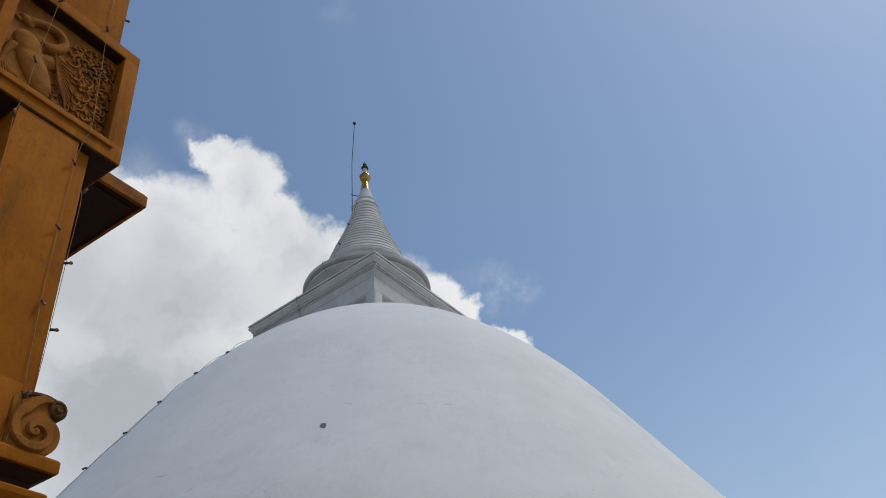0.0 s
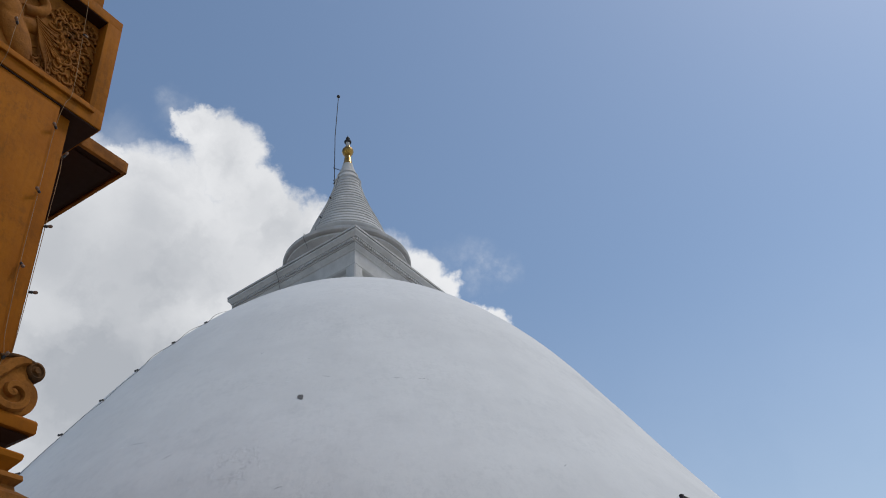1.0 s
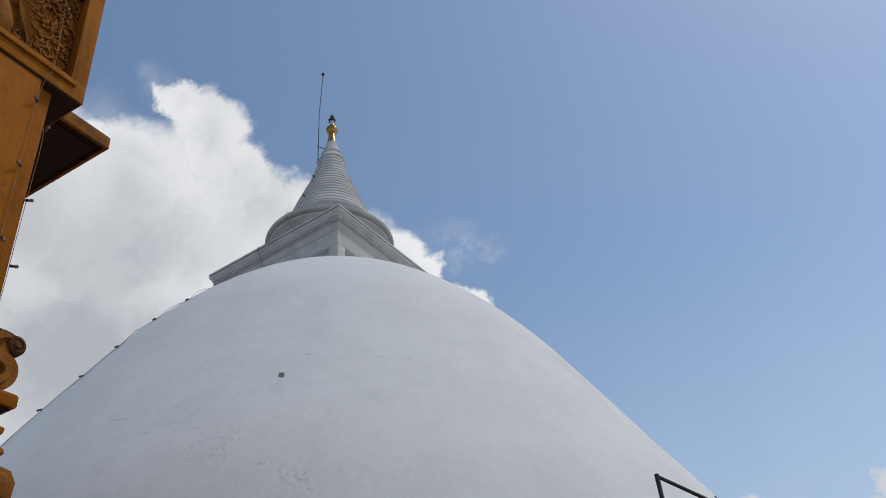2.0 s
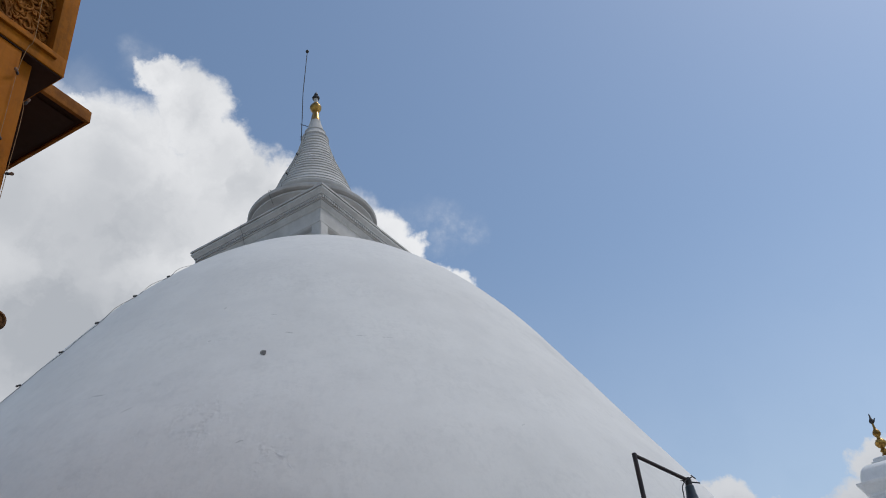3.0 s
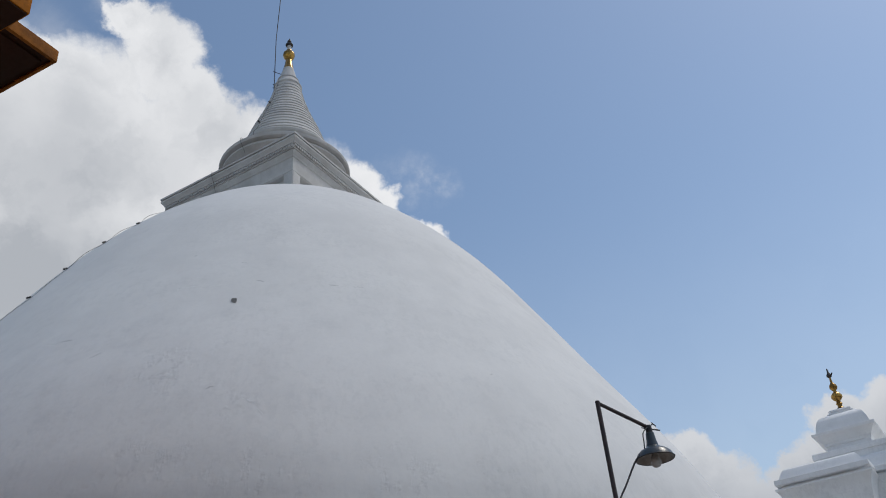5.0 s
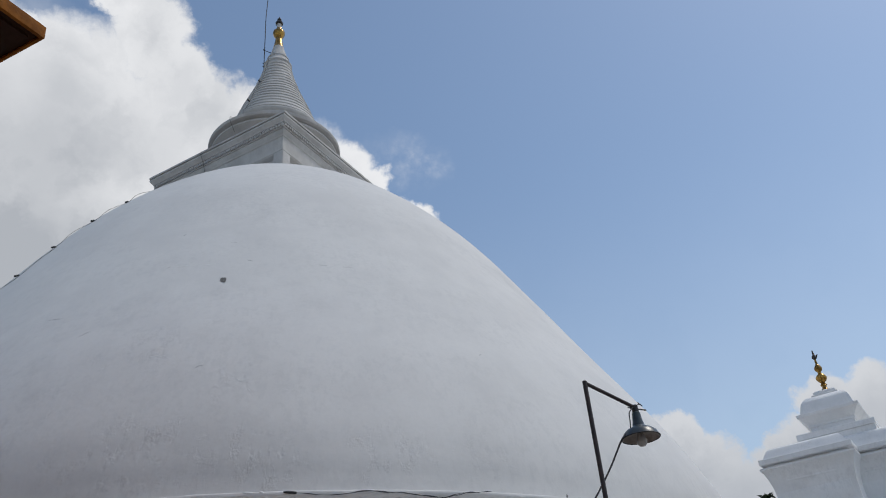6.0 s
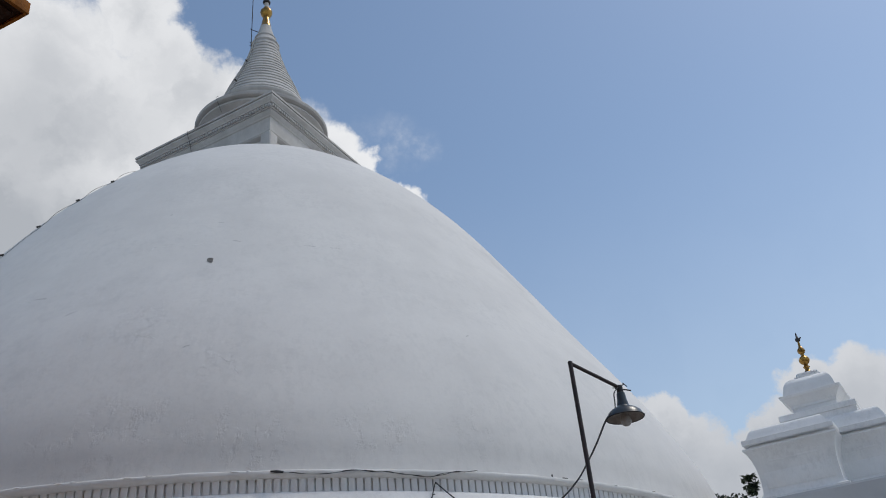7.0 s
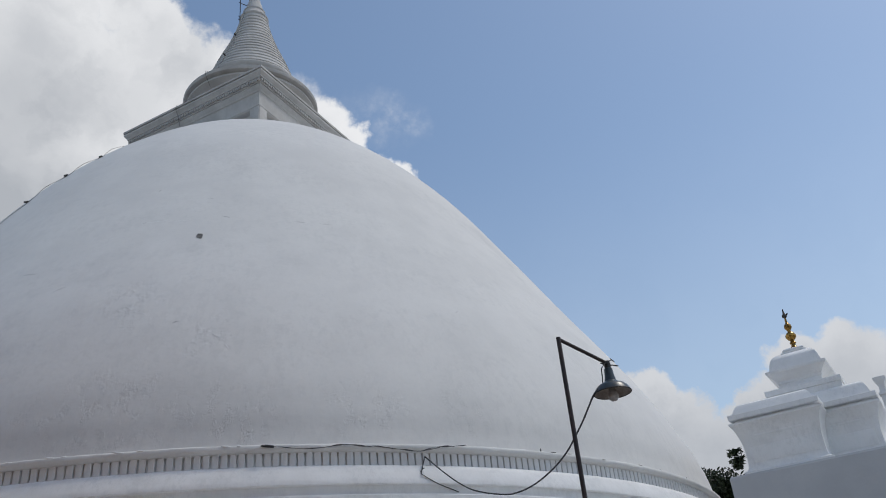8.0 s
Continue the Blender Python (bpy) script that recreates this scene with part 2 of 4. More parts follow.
ENAMEL_IN = material("stained_white_enamel", (0.34, 0.29, 0.25), (0.21, 0.17, 0.145), 0.45, 0.0, scale=12.0, fine=60.0, bump=0.05, dist=0.002)
CABLE = material("black_cable_sheath", (0.02, 0.02, 0.022), (0.04, 0.04, 0.04), 0.55, scale=20.0, fine=90.0, bump=0.1, dist=0.001)
WIRE = material("pale_wire_sheath", (0.34, 0.20, 0.09), (0.24, 0.13, 0.055), 0.6, scale=20.0, fine=90.0, bump=0.1, dist=0.001)
FRAYED = material("frosted_bulb", (0.42, 0.39, 0.37), (0.30, 0.28, 0.26), 0.22, scale=20.0, fine=90.0, bump=0.02, dist=0.001)
LEAF = material("dark_leaves", (0.022, 0.036, 0.013), (0.012, 0.020, 0.008), 0.55, scale=1.5, fine=14.0, bump=0.1, dist=0.01)
BARK = material("bark", (0.10, 0.075, 0.05), (0.06, 0.045, 0.03), 0.9, scale=5.0, fine=40.0, bump=0.5, dist=0.02)
SAND = material("pale_sand", (0.29, 0.282, 0.265), (0.23, 0.222, 0.208), 0.95, scale=0.8, fine=30.0, bump=0.3, dist=0.01, grime=(0.16, 0.145, 0.12))
AMBER = material("dusty_amber_bulb", (0.26, 0.15, 0.09), (0.14, 0.08, 0.05), 0.18, scale=20.0, fine=90.0, bump=0.02, dist=0.001)

# ---------------------------------------------------------------- mesh helpers
def finish(bm, name, mat, smooth=35.0):
    bmesh.ops.recalc_face_normals(bm, faces=bm.faces[:])
    me = bpy.data.meshes.new(name)
    bm.to_mesh(me)
    bm.free()
    me.materials.append(mat)
    if smooth:
        me.polygons.foreach_set("use_smooth", [True] * len(me.polygons))
        me.set_sharp_from_angle(angle=radians(smooth))
    return me


def part(name, bm, mat, parent=None, label="", at=None, smooth=35.0):
    ob = new(name, finish(bm, name, mat, smooth))
    if parent is not None:
        ob.parent = parent
    if at is not None:
        ob.matrix_basis = at
    if label:
        ob["label"] = label
    return ob


def empty(name, at, label, category, group="", kind=""):
    ob = new(name)
    ob.matrix_basis = at
    return tagged(ob, label, category, group, kind)


def box(x0, x1, y0, y1, z0, z1, bevel=0.006, bm=None):
    made = bmesh.new()
    bmesh.ops.create_cube(made, size=1, matrix=Matrix.LocRotScale(((x0 + x1) / 2, (y0 + y1) / 2, (z0 + z1) / 2), None, (x1 - x0, y1 - y0, z1 - z0)))
    if bevel:
        bmesh.ops.bevel(made, geom=made.edges[:], offset=bevel, segments=2, affect="EDGES", profile=0.6)
    if bm is None:
        return made
    join(bm, made)
    return bm


def join(bm, other):
    me = bpy.data.meshes.new("tmp")
    other.to_mesh(me)
    other.free()
    bm.from_mesh(me)
    bpy.data.meshes.remove(me)
    return bm


def lathe(profile, segs=64, bm=None, uneven=0.0, close=True):
    """A body of revolution about z from (radius, z) pairs; uneven: metres of slow unevenness."""
    bm = bm or bmesh.new()
    rows = []
    for r, z in profile:
        if r < 1e-4:
            rows.append([bm.verts.new((0, 0, z))])
            continue
        ring = []
        for i in range(segs):
            a = 2 * math.pi * i / segs
            x, y = math.cos(a), math.sin(a)
            rr = r
            if uneven:
                p = Vector((r * x, r * y, z))
                rr += uneven * (noise.noise(p * 0.45) + 0.5 * noise.noise(p * 1.3) + 0.2 * noise.noise(p * 4.0))
            ring.append(bm.verts.new((rr * x, rr * y, z)))
        rows.append(ring)
    for a, b in zip(rows, rows[1:]):
        for i in range(segs):
            j = (i + 1) % segs
            if len(a) == 1 and len(b) == 1:
                continue
            if len(a) == 1:
                bm.faces.new((a[0], b[j], b[i]))
            elif len(b) == 1:
                bm.faces.new((a[i], a[j], b[0]))
            else:
                bm.faces.new((a[i], a[j], b[j], b[i]))
    if close:
        for row in (rows[0], rows[-1]):
            if len(row) > 1:
                bm.faces.new(row)
    return bm


def tube(points, radius, sides=8, bm=None, taper=None):
    """A round tube through points, with smooth bends."""
    bm = bm or bmesh.new()
    pts = [Vector(p) for p in points]
    rings = []
    ref = None
    for i, p in enumerate(pts):
        d = (pts[min(i + 1, len(pts) - 1)] - pts[max(i - 1, 0)]).normalized()
        if ref is None:
            ref = d.orthogonal().normalized()
        ref = (ref - d * ref.dot(d)).normalized()
        side = d.cross(ref)
        r = radius if taper is None else radius * taper(i / (len(pts) - 1))
        rings.append([bm.verts.new(p + r * (math.cos(2 * math.pi * k / sides) * ref + math.sin(2 * math.pi * k / sides) * side)) for k in range(sides)])
    for a, b in zip(rings, rings[1:]):
        for k in range(sides):
            j = (k + 1) % sides
            bm.faces.new((a[k], a[j], b[j], b[k]))
    bm.faces.new(rings[0]), bm.faces.new(rings[-1])
    return bm


def curve_points(points, n=8):
    """Catmull-Rom through points."""
    p = [Vector(q) for q in points]
    p = [2 * p[0] - p[1]] + p + [2 * p[-1] - p[-2]]
    out = []
    for i in range(1, len(p) - 2):
        for k in range(n):
            t = k / n
            a, b, c, d = p[i - 1], p[i], p[i + 1], p[i + 2]
            out.append(0.5 * (2 * b + (c - a) * t + (2 * a - 5 * b + 4 * c - d) * t * t + (3 * b - a - 3 * c + d) * t ** 3))
    return out + [p[-2]]


def rect_loft(x0, x1, y0, y1, profile, bm=None):
    """A rectangular body whose outline grows by each profile offset at each height."""
    bm = bm or bmesh.new()
    rows = []
    for o, z in profile:
        rows.append([bm.verts.new(v) for v in ((x0 - o, y0 - o, z), (x1 + o, y0 - o, z), (x1 + o, y1 + o, z), (x0 - o, y1 + o, z))])
    for a, b in zip(rows, rows[1:]):
        for i in range(4):
            j = (i + 1) % 4
            bm.faces.new((a[i], a[j], b[j], b[i]))
    bm.faces.new(rows[0]), bm.faces.new(rows[-1])
    return bm


def plate(outline, y0, y1, bevel=0.008):
    """An outline in x and z, thick from y0 to y1."""
    bm = bmesh.new()
    a = [bm.verts.new((x, y0, z)) for x, z in outline]
    b = [bm.verts.new((x, y1, z)) for x, z in outline]
    bm.faces.new(a), bm.faces.new(b)
    for i in range(len(a)):
        j = (i + 1) % len(a)
        bm.faces.new((a[i], a[j], b[j], b[i]))
    if bevel:
        rim = [e for e in bm.edges if abs(e.verts[0].co.y - e.verts[1].co.y) < 1e-6]
        bmesh.ops.bevel(bm, geom=rim, offset=bevel, segments=2, affect="EDGES", profile=0.6)
    return bm


def ribbon(points, widths, y0, y1):
    """A raised band along points in x and z, of the given half widths, from y0 out to y1, with sloping sides."""
    bm, rows = bmesh.new(), []
    for i, (x, z) in enumerate(points):
        (xa, za), (xb, zb) = points[max(i - 1, 0)], points[min(i + 1, len(points) - 1)]
        d = math.hypot(xb - xa, zb - za)
        nx, nz = -(zb - za) / d, (xb - xa) / d
        rows.append([bm.verts.new((x + nx * k * widths[i], y, z + nz * k * widths[i])) for k, y in ((-1.0, y0), (-0.86, 0.3 * y0 + 0.7 * y1), (-0.6, y1), (0.6, y1), (0.86, 0.3 * y0 + 0.7 * y1), (1.0, y0))])
    for a, b in zip(rows, rows[1:]):
        for k in range(6):
            j = (k + 1) % 6
            bm.faces.new((a[k], a[j], b[j], b[k]))
    bm.faces.new(rows[0]), bm.faces.new(rows[-1])
    return bm


def blob(center, radii, bm=None, turn=0.0, sub=3):
    made = bmesh.new()
    bmesh.ops.create_icosphere(made, subdivisions=sub, radius=1, matrix=Matrix.LocRotScale(center, Euler((0, turn, 0)), radii))
    return made if bm is None else join(bm, made)


# ---------------------------------------------------------------- ground
bm = bmesh.new()
bmesh.ops.create_circle(bm, cap_ends=True, segments=96, radius=2500)
tagged(part("ground", bm, SAND, smooth=0), "pale sandy temple ground", "ground", kind="structure")

# court wall behind the walk, which closes the place
tagged(part("wall_2", box(-14.0, 16.0, -7.3, -7.0, -0.2, 5.0, 0.01), LIME_TRIM), "plain white court wall", "wall", kind="structure")

# ---------------------------------------------------------------- great stupa
CX, CY = 0.32, 24.0
SX, SY = 0.0, 24.0
FX = 0.50  # the foot's centre: the dome leans a little on its drum
stupa = empty("stupa", pose(CX, CY, 0), "great white limewashed stupa with square crown and ringed spire", "stupa")
KNOTS = [(12.12, 4.84), (12.085, 5.10), (12.00, 5.55), (11.74, 6.31), (11.01, 7.80), (9.77, 9.83), (8.51, 11.86), (7.18, 13.89), (5.95, 15.37), (4.68, 16.59), (3.44, 17.54), (2.27, 18.35), (0.9, 18.95)]
DOME = [(p.x, p.y) for p in curve_points([(r, z, 0) for r, z in KNOTS], 9)]


def drift_x(z):
    """How far the dome's rings move over towards the foot's centre."""
    u = min(max((10.5 - z) / 5.7, 0.0), 1.0)
    return (FX - CX) * u * u * (3 - 2 * u)


def dome_radius(z):
    return float(np.interp(z, [q[1] for q in DOME], [q[0] for q in DOME]))


def slow_uneven(p):
    return noise.noise(p * 0.45) + 0.5 * noise.noise(p * 1.3) + 0.2 * noise.noise(p * 4.0)


def on_dome(theta, z, out=0.0):
    """A point of the dome, degrees to the right of the side that faces the walk; in the stupa's own axes."""
    a, r = radians(theta), dome_radius(z)
    r += out + 0.009 * slow_uneven(Vector((r * math.sin(a), -r * math.cos(a), z)))
    return Vector((r * math.sin(a) + drift_x(z), -r * math.cos(a), z))


shell = lathe(DOME, 288, uneven=0.009)
for v in shell.verts:
    v.co.x += drift_x(v.co.z)
part("dome", shell, LIME, stupa, smooth=60)
FOOT = pose(FX - CX, 0, 0)
rim_bm = lathe([(11.8, 4.885), (12.14, 4.877), (12.235, 4.868), (12.258, 4.857), (12.268, 4.838), (12.268, 4.805), (12.25, 4.778), (12.22, 4.762), (12.15, 4.754), (12.0, 4.75)], 960, uneven=0.024)
for v in rim_bm.verts:
    p = v.co * 1.0
    v.co.z += 0.007 * noise.noise(p * 5.0) + 0.004 * noise.noise(p * 14.0)
    v.co.x *= 1 + 0.0005 * noise.noise(p * 7.0 + Vector((9, 0, 0)))
    v.co.y *= 1 + 0.0005 * noise.noise(p * 7.0 + Vector((9, 0, 0)))
part("lip_moulding", rim_bm, LIME, stupa, "chipped limewashed lip round the dome's foot", FOOT)
part("frieze", lathe([(12.0, 4.81), (12.125, 4.80), (12.128, 4.62), (12.14, 4.58), (12.17, 4.553), (12.0, 4.54)], 288), LIME_TRIM, stupa, at=FOOT)
part("cornice_moulding", lathe([(12.0, 4.58), (12.15, 4.572), (12.2, 4.562), (12.25, 4.538), (12.3, 4.47), (12.34, 4.4), (12.375, 4.33), (12.395, 4.28), (12.4, 4.25), (12.39, 4.238), (12.34, 4.232), (12.335, 4.12), (12.38, 4.1), (12.4, 4.085), (12.4, 4.04), (12.36, 4.03), (12.36, 3.6), (12.0, 3.55)], 360, uneven=0.010), LIME_TRIM, stupa, at=FOOT)
part("terrace", lathe([(12.0, 3.62), (12.95, 3.60), (12.80, 3.56), (12.80, 3.48), (12.70, 3.44), (12.70, 2.50), (12.0, 2.45)], 288), LIME_TRIM, stupa, at=FOOT)
part("terrace", lathe([(12.0, 2.52), (13.25, 2.50), (13.30, 2.46), (13.30, 2.36), (13.20, 2.32), (13.20, 1.30), (12.0, 1.25)], 288), LIME_TRIM, stupa, at=FOOT)
part("terrace", lathe([(12.0, 1.32), (13.75, 1.30), (13.80, 1.25), (13.80, 1.15), (13.70, 1.10), (13.70, 0.0), (12.0, -0.05)], 288), LIME_TRIM, stupa, at=FOOT)

# crown: square, drum, ringed spire, about an axis a little aside of the dome's
SQ = pose(SX - CX, SY - CY, 0, 0, 0, 48.48)
A = 2.945
CROWN = [(-0.44, 16.4), (-0.44, 17.78), (-0.31, 17.84), (-0.29, 17.87), (-0.275, 17.89), (-0.275, 17.93), (-0.29, 17.95), (-0.285, 18.40), (-0.25, 18.43), (-0.245, 18.47), (-0.20, 18.53), (-0.175, 18.61), (-0.20, 18.625), (-0.20, 18.65), (-0.165, 18.66),
         (-0.165, 18.80), (-0.10, 18.82), (-0.095, 18.86), (-0.06, 18.90), (-0.015, 18.96), (-0.01, 19.01), (-0.055, 19.02), (-0.055, 19.06), (0.0, 19.065), (0.0, 19.08), (0.0, 19.13), (-0.02, 19.15)]
crown = part("square_crown", rect_loft(-A, A, -A, A, CROWN), LIME_OLD, stupa, "weathered square white crown with deep cornice", SQ, 20)
B = A - 0.29
for k in range(4):
    turn = pose(0, 0, 0, 0, 0, 90 * k)
    part("corner_pilaster", box(-B - 0.04, -B + 0.34, -B - 0.02, -B + 0.16, 16.4, 17.84, 0.01), LIME_OLD, crown, at=turn)
    part("corner_pilaster", box(B - 0.34, B + 0.04, -B - 0.02, -B + 0.16, 16.4, 17.84, 0.01), LIME_OLD, crown, at=turn)
    part("panel", box(-B + 1.1, B - 1.1, -B + 0.08, -B + 0.16, 16.4, 17.65, 0.01), LIME_OLD, crown, at=turn)
    course = bmesh.new()
    for i in range(52):
        x = -A + 0.20 + (2 * A - 0.40) * i / 51
        box(x - 0.034, x + 0.034, -A + 0.10, -A + 0.17, 18.70, 18.785, 0, course)
    ob = part("dentil_course", course, LIME_OLD, crown, at=turn, smooth=0)
    ob["kind"] = "stuff"
AXIS = pose(SX - CX, SY - CY, 0)
part("drum", lathe([(2.36, 19.12), (2.36, 19.24), (2.22, 19.30), (2.04, 19.40), (1.97, 20.18), (2.02, 20.25), (2.17, 20.33), (2.24, 20.38), (2.24, 20.45), (2.17, 20.47), (2.17, 20.53), (2.33, 20.56), (2.35, 20.60), (2.35, 20.68), (2.28, 20.72), (1.5, 20.75)], 128), LIME_OLD, stupa, "weathered round drum with moulded rim", AXIS)
SPIRE = [(2.06, 20.72), (2.06, 20.80), (1.97, 20.84), (1.84, 21.0), (1.70, 21.22), (1.65, 21.33), (1.685, 21.38), (1.71, 21.46), (1.68, 21.53), (1.60, 21.60)]
z0, z1, rings = 21.64, 24.90, 17
for k in range(rings):
    za, zb = z0 + (z1 - z0) * k / rings, z0 + (z1 - z0) * (k + 1) / rings
    ra = float(np.interp(za, [21.6, 22.37, 22.57, 23.45, 24.2, 24.83], [1.59, 1.33, 1.26, 0.91, 0.67, 0.52]))
    rb = float(np.interp(zb, [21.6, 22.37, 22.57, 23.45, 24.2, 24.83], [1.59, 1.33, 1.26, 0.91, 0.67, 0.52]))
    h = zb - za
    SPIRE += [(ra - 0.016, za + 0.005), (ra + 0.004, za + 0.15 * h), (ra * 0.6 + rb * 0.4 + 0.010, za + 0.45 * h), (rb + 0.008, za + 0.8 * h), (rb - 0.006, za + 0.97 * h)]
SPIRE += [(0.515, 24.91), (0.545, 24.94), (0.545, 24.99), (0.49, 25.02), (0.40, 25.29), (0.42, 25.31), (0.42, 25.35), (0.375, 25.37), (0.28, 25.72), (0.215, 25.96), (0.215, 26.0), (0.18, 26.04)]
part("spire", lathe(SPIRE, 96), LIME_OLD, stupa, "white conical spire with stacked rings", AXIS, 45)
pinnacle = part("finial", lathe([(0.17, 25.99), (0.205, 26.01), (0.205, 26.06), (0.185, 26.10), (0.165, 26.28), (0.135, 26.46), (0.12, 26.54), (0.15, 26.60), (0.215, 26.72), (0.24, 26.82), (0.23, 26.90), (0.18, 26.98), (0.12, 27.04), (0.11, 27.10)], 40), GOLD, stupa, "gilded pot-shaped finial", AXIS)
part("neck", lathe([(0.10, 27.08), (0.085, 27.16), (0.08, 27.28), (0.10, 27.36)], 24), LIME_OLD, pinnacle, "pale finial neck")
part("knob", lathe([(0.10, 27.34), (0.14, 27.37), (0.155, 27.43), (0.12, 27.49), (0.06, 27.52), (0.055, 27.57), (0.085, 27.61), (0.075, 27.66), (0.025, 27.70), (0.015, 27.80)], 24), DARK_METAL, pinnacle, "dark weathered tip")

# spalled spots, seams and lifted paint on the dome
rng = random.Random(7)


def crack(theta, z, length, tilt, width, mat, name, wiggle=0.02):
    n = 9
    pts = []
    for i in range(n):
        u = (i / (n - 1) - 0.5) * length
        dz = u * math.sin(radians(tilt)) + rng.uniform(-wiggle, wiggle)
        zz = z + dz
        pts.append(on_dome(theta + math.degrees(u * math.cos(radians(tilt)) / dome_radius(zz)), zz, -0.2 * width if mat is SEAM else -0.62 * width))
    part(name, tube(pts, width * (0.75 if mat is SEAM else 1.3), 8, taper=lambda t: 0.25 + 0.75 * math.sin(math.pi * min(max(t, 0.02), 0.98)) * (0.7 + 0.3 * math.sin(17 * t))), mat, stupa)


for theta, z, length, tilt, width in ((4.3, 10.29, 0.26, -3, 0.010), (7.6, 10.29, 0.24, -3, 0.010), (-4.5, 10.39, 0.17, -12, 0.012), (-14.2, 10.28, 0.13, 50, 0.011), (-14.4, 11.59, 0.09, 60, 0.014),
                                      (-24.2, 8.99, 0.30, -3, 0.011), (-19.4, 8.36, 0.20, 30, 0.011), (-7.7, 7.24, 0.14, 25, 0.010), (-7.0, 11.13, 0.16, -4, 0.007), (18.6, 7.86, 0.10, 30, 0.009)):
    crack(theta, z, length, tilt, width, SEAM, "crack", 0.012)
for theta, z, length, tilt, width in ((-4.4, 6.90, 0.34, -24, 0.013), (-11.4, 7.54, 0.26, -8, 0.011), (-3.5, 6.66, 0.20, -55, 0.008), (-10.6, 7.50, 0.16, -30, 0.007), (-14.3, 10.27, 0.10, 75, 0.008),
                                      (-12.6, 10.31, 0.50, 3, 0.006), (-9.2, 10.30, 0.36, 0, 0.005), (-25.6, 8.98, 0.5, -3, 0.006)):
    crack(theta, z, length, tilt, width, RIDGE, "paint_ridge", 0.016)
spot = bmesh.new()
c0 = on_dome(-7.1, 9.70, 0.0)
out = Vector((c0.x, c0.y, 5.5)).normalized()
side = Vector((0, 0, 1)).cross(out).normalized()
up = out.cross(side)
center = spot.verts.new(c0 + out * 0.002)
rim = []
for i in range(14):
    a = 2 * math.pi * i / 14
    r = 0.041 * (1 + 0.35 * math.sin(2.3 * a + 1) + rng.uniform(-0.15, 0.15))
    rim.append(spot.verts.new(c0 + out * 0.010 + side * r * 1.15 * math.cos(a) + up * r * math.sin(a) * 2.5))
for i in range(14):
    spot.faces.new((center, rim[i], rim[(i + 1) % 14]))
part("spalled_hole", spot, SPALL, stupa, "small hole where plaster has fallen")

# ---------------------------------------------------------------- lightning rod and strings on the stupa
rod = empty("lightning_rod", pose(SX, SY, 0), "thin dark lightning rod clamped to the spire", "lightning rod")
part("mast", tube([(-0.53, -0.12, 24.7), (-0.535, -0.11, 27.6), (-0.42, -0.10, 30.16)], 0.016, 8), DARK_METAL, rod)
part("ball", blob((-0.42, -0.10, 30.22), (0.075, 0.075, 0.075)), DARK_METAL, rod, "small metal ball tip")
for z in (24.84, 25.0, 25.72):
    part("clamp", tube([(-0.58, -0.16, z), (-0.54, -0.11, z + 0.01), (-0.24, 0.0, z)], 0.014, 8), DARK_METAL, rod)


def bulb_on(parent, at, way, size=1.0, glass=AMBER):
    """A small festoon bulb with socket, pointing along way."""
    w = Vector(way).normalized()
    m = Matrix.Translation(at) @ w.to_track_quat("Z", "Y").to_matrix().to_4x4()
    socket = part("socket", lathe([(0.010 * size, -0.012 * size), (0.015 * size, -0.006 * size), (0.016 * size, 0.024 * size), (0.012 * size, 0.03 * size)], 14), DARK_METAL, parent, at=m)
    part("bulb", lathe([(0.010 * size, 0.026 * size), (0.014 * size, 0.034 * size), (0.019 * size, 0.05 * size), (0.019 * size, 0.062 * size), (0.012 * size, 0.075 * size), (0.0, 0.079 * size)], 14), glass, socket)


string = empty("light_string", pose(SX, SY, 0), "dark festoon cable with small bulbs down the spire", "string lights", "festoon strings")
spire_r = lambda z: float(np.interp(z, [20.75, 20.84, 21.25, 21.46, 21.6, 22.37, 23.45, 24.2, 24.9, 25.4], [2.09, 2.0, 1.72, 1.74, 1.62, 1.36, 0.94, 0.70, 0.54, 0.38]))
pts = []
for z in (25.0, 24.6, 24.05, 23.5, 22.95, 22.4, 21.8, 21.46, 21.2, 20.8):
    a = radians(-40)
    pts.append(((spire_r(z) + 0.03) * math.sin(a), -(spire_r(z) + 0.03) * math.cos(a), z))
pts += [(-1.52, -1.81, 20.74), (-1.53, -1.82, 20.58), (-1.46, -1.74, 20.42), (-1.36, -1.66, 20.2)]
part("wire", tube(curve_points(pts, 4), 0.007, 6), CABLE, string)
for z in (23.45, 22.1):
    a = radians(-40)
    bulb_on(string, ((spire_r(z) + 0.05) * math.sin(a), -(spire_r(z) + 0.05) * math.cos(a), z), (-0.35, -0.9, -0.25), 1.7, DARK_METAL)
string = empty("light_string", pose(CX, CY, 0), "dark festoon cable with small bulbs over the dome", "string lights", "festoon strings")
marks = [(-44.0, 16.1), (-37.2, 14.57), (-41.4, 13.88), (-44.7, 12.95), (-45.3, 11.87), (-48.0, 10.94), (-47.7, 9.77), (-47.4, 8.67), (-47.1, 7.57)]
pts = []
for span, ((ta, za), (tb, zb)) in enumerate(zip(marks, marks[1:])):
    for k in range(6):
        t = k / 6
        pts.append(on_dome(ta + (tb - ta) * t, za + (zb - za) * t, 0.012 + (0.075 if span < 3 else 0.015) * math.sin(math.pi * t) ** 2))
part("wire", tube(pts, 0.005, 6), CABLE, string)
for theta, z in marks[1:]:
    p = on_dome(theta, z, 0.04)
    bulb_on(string, p, (p.x * 0.45, p.y * 0.45, -3.0), 1.4, DARK_METAL)
down = empty("down_cable", SQ.copy(), "dark cable down the face of the square crown", "cable")
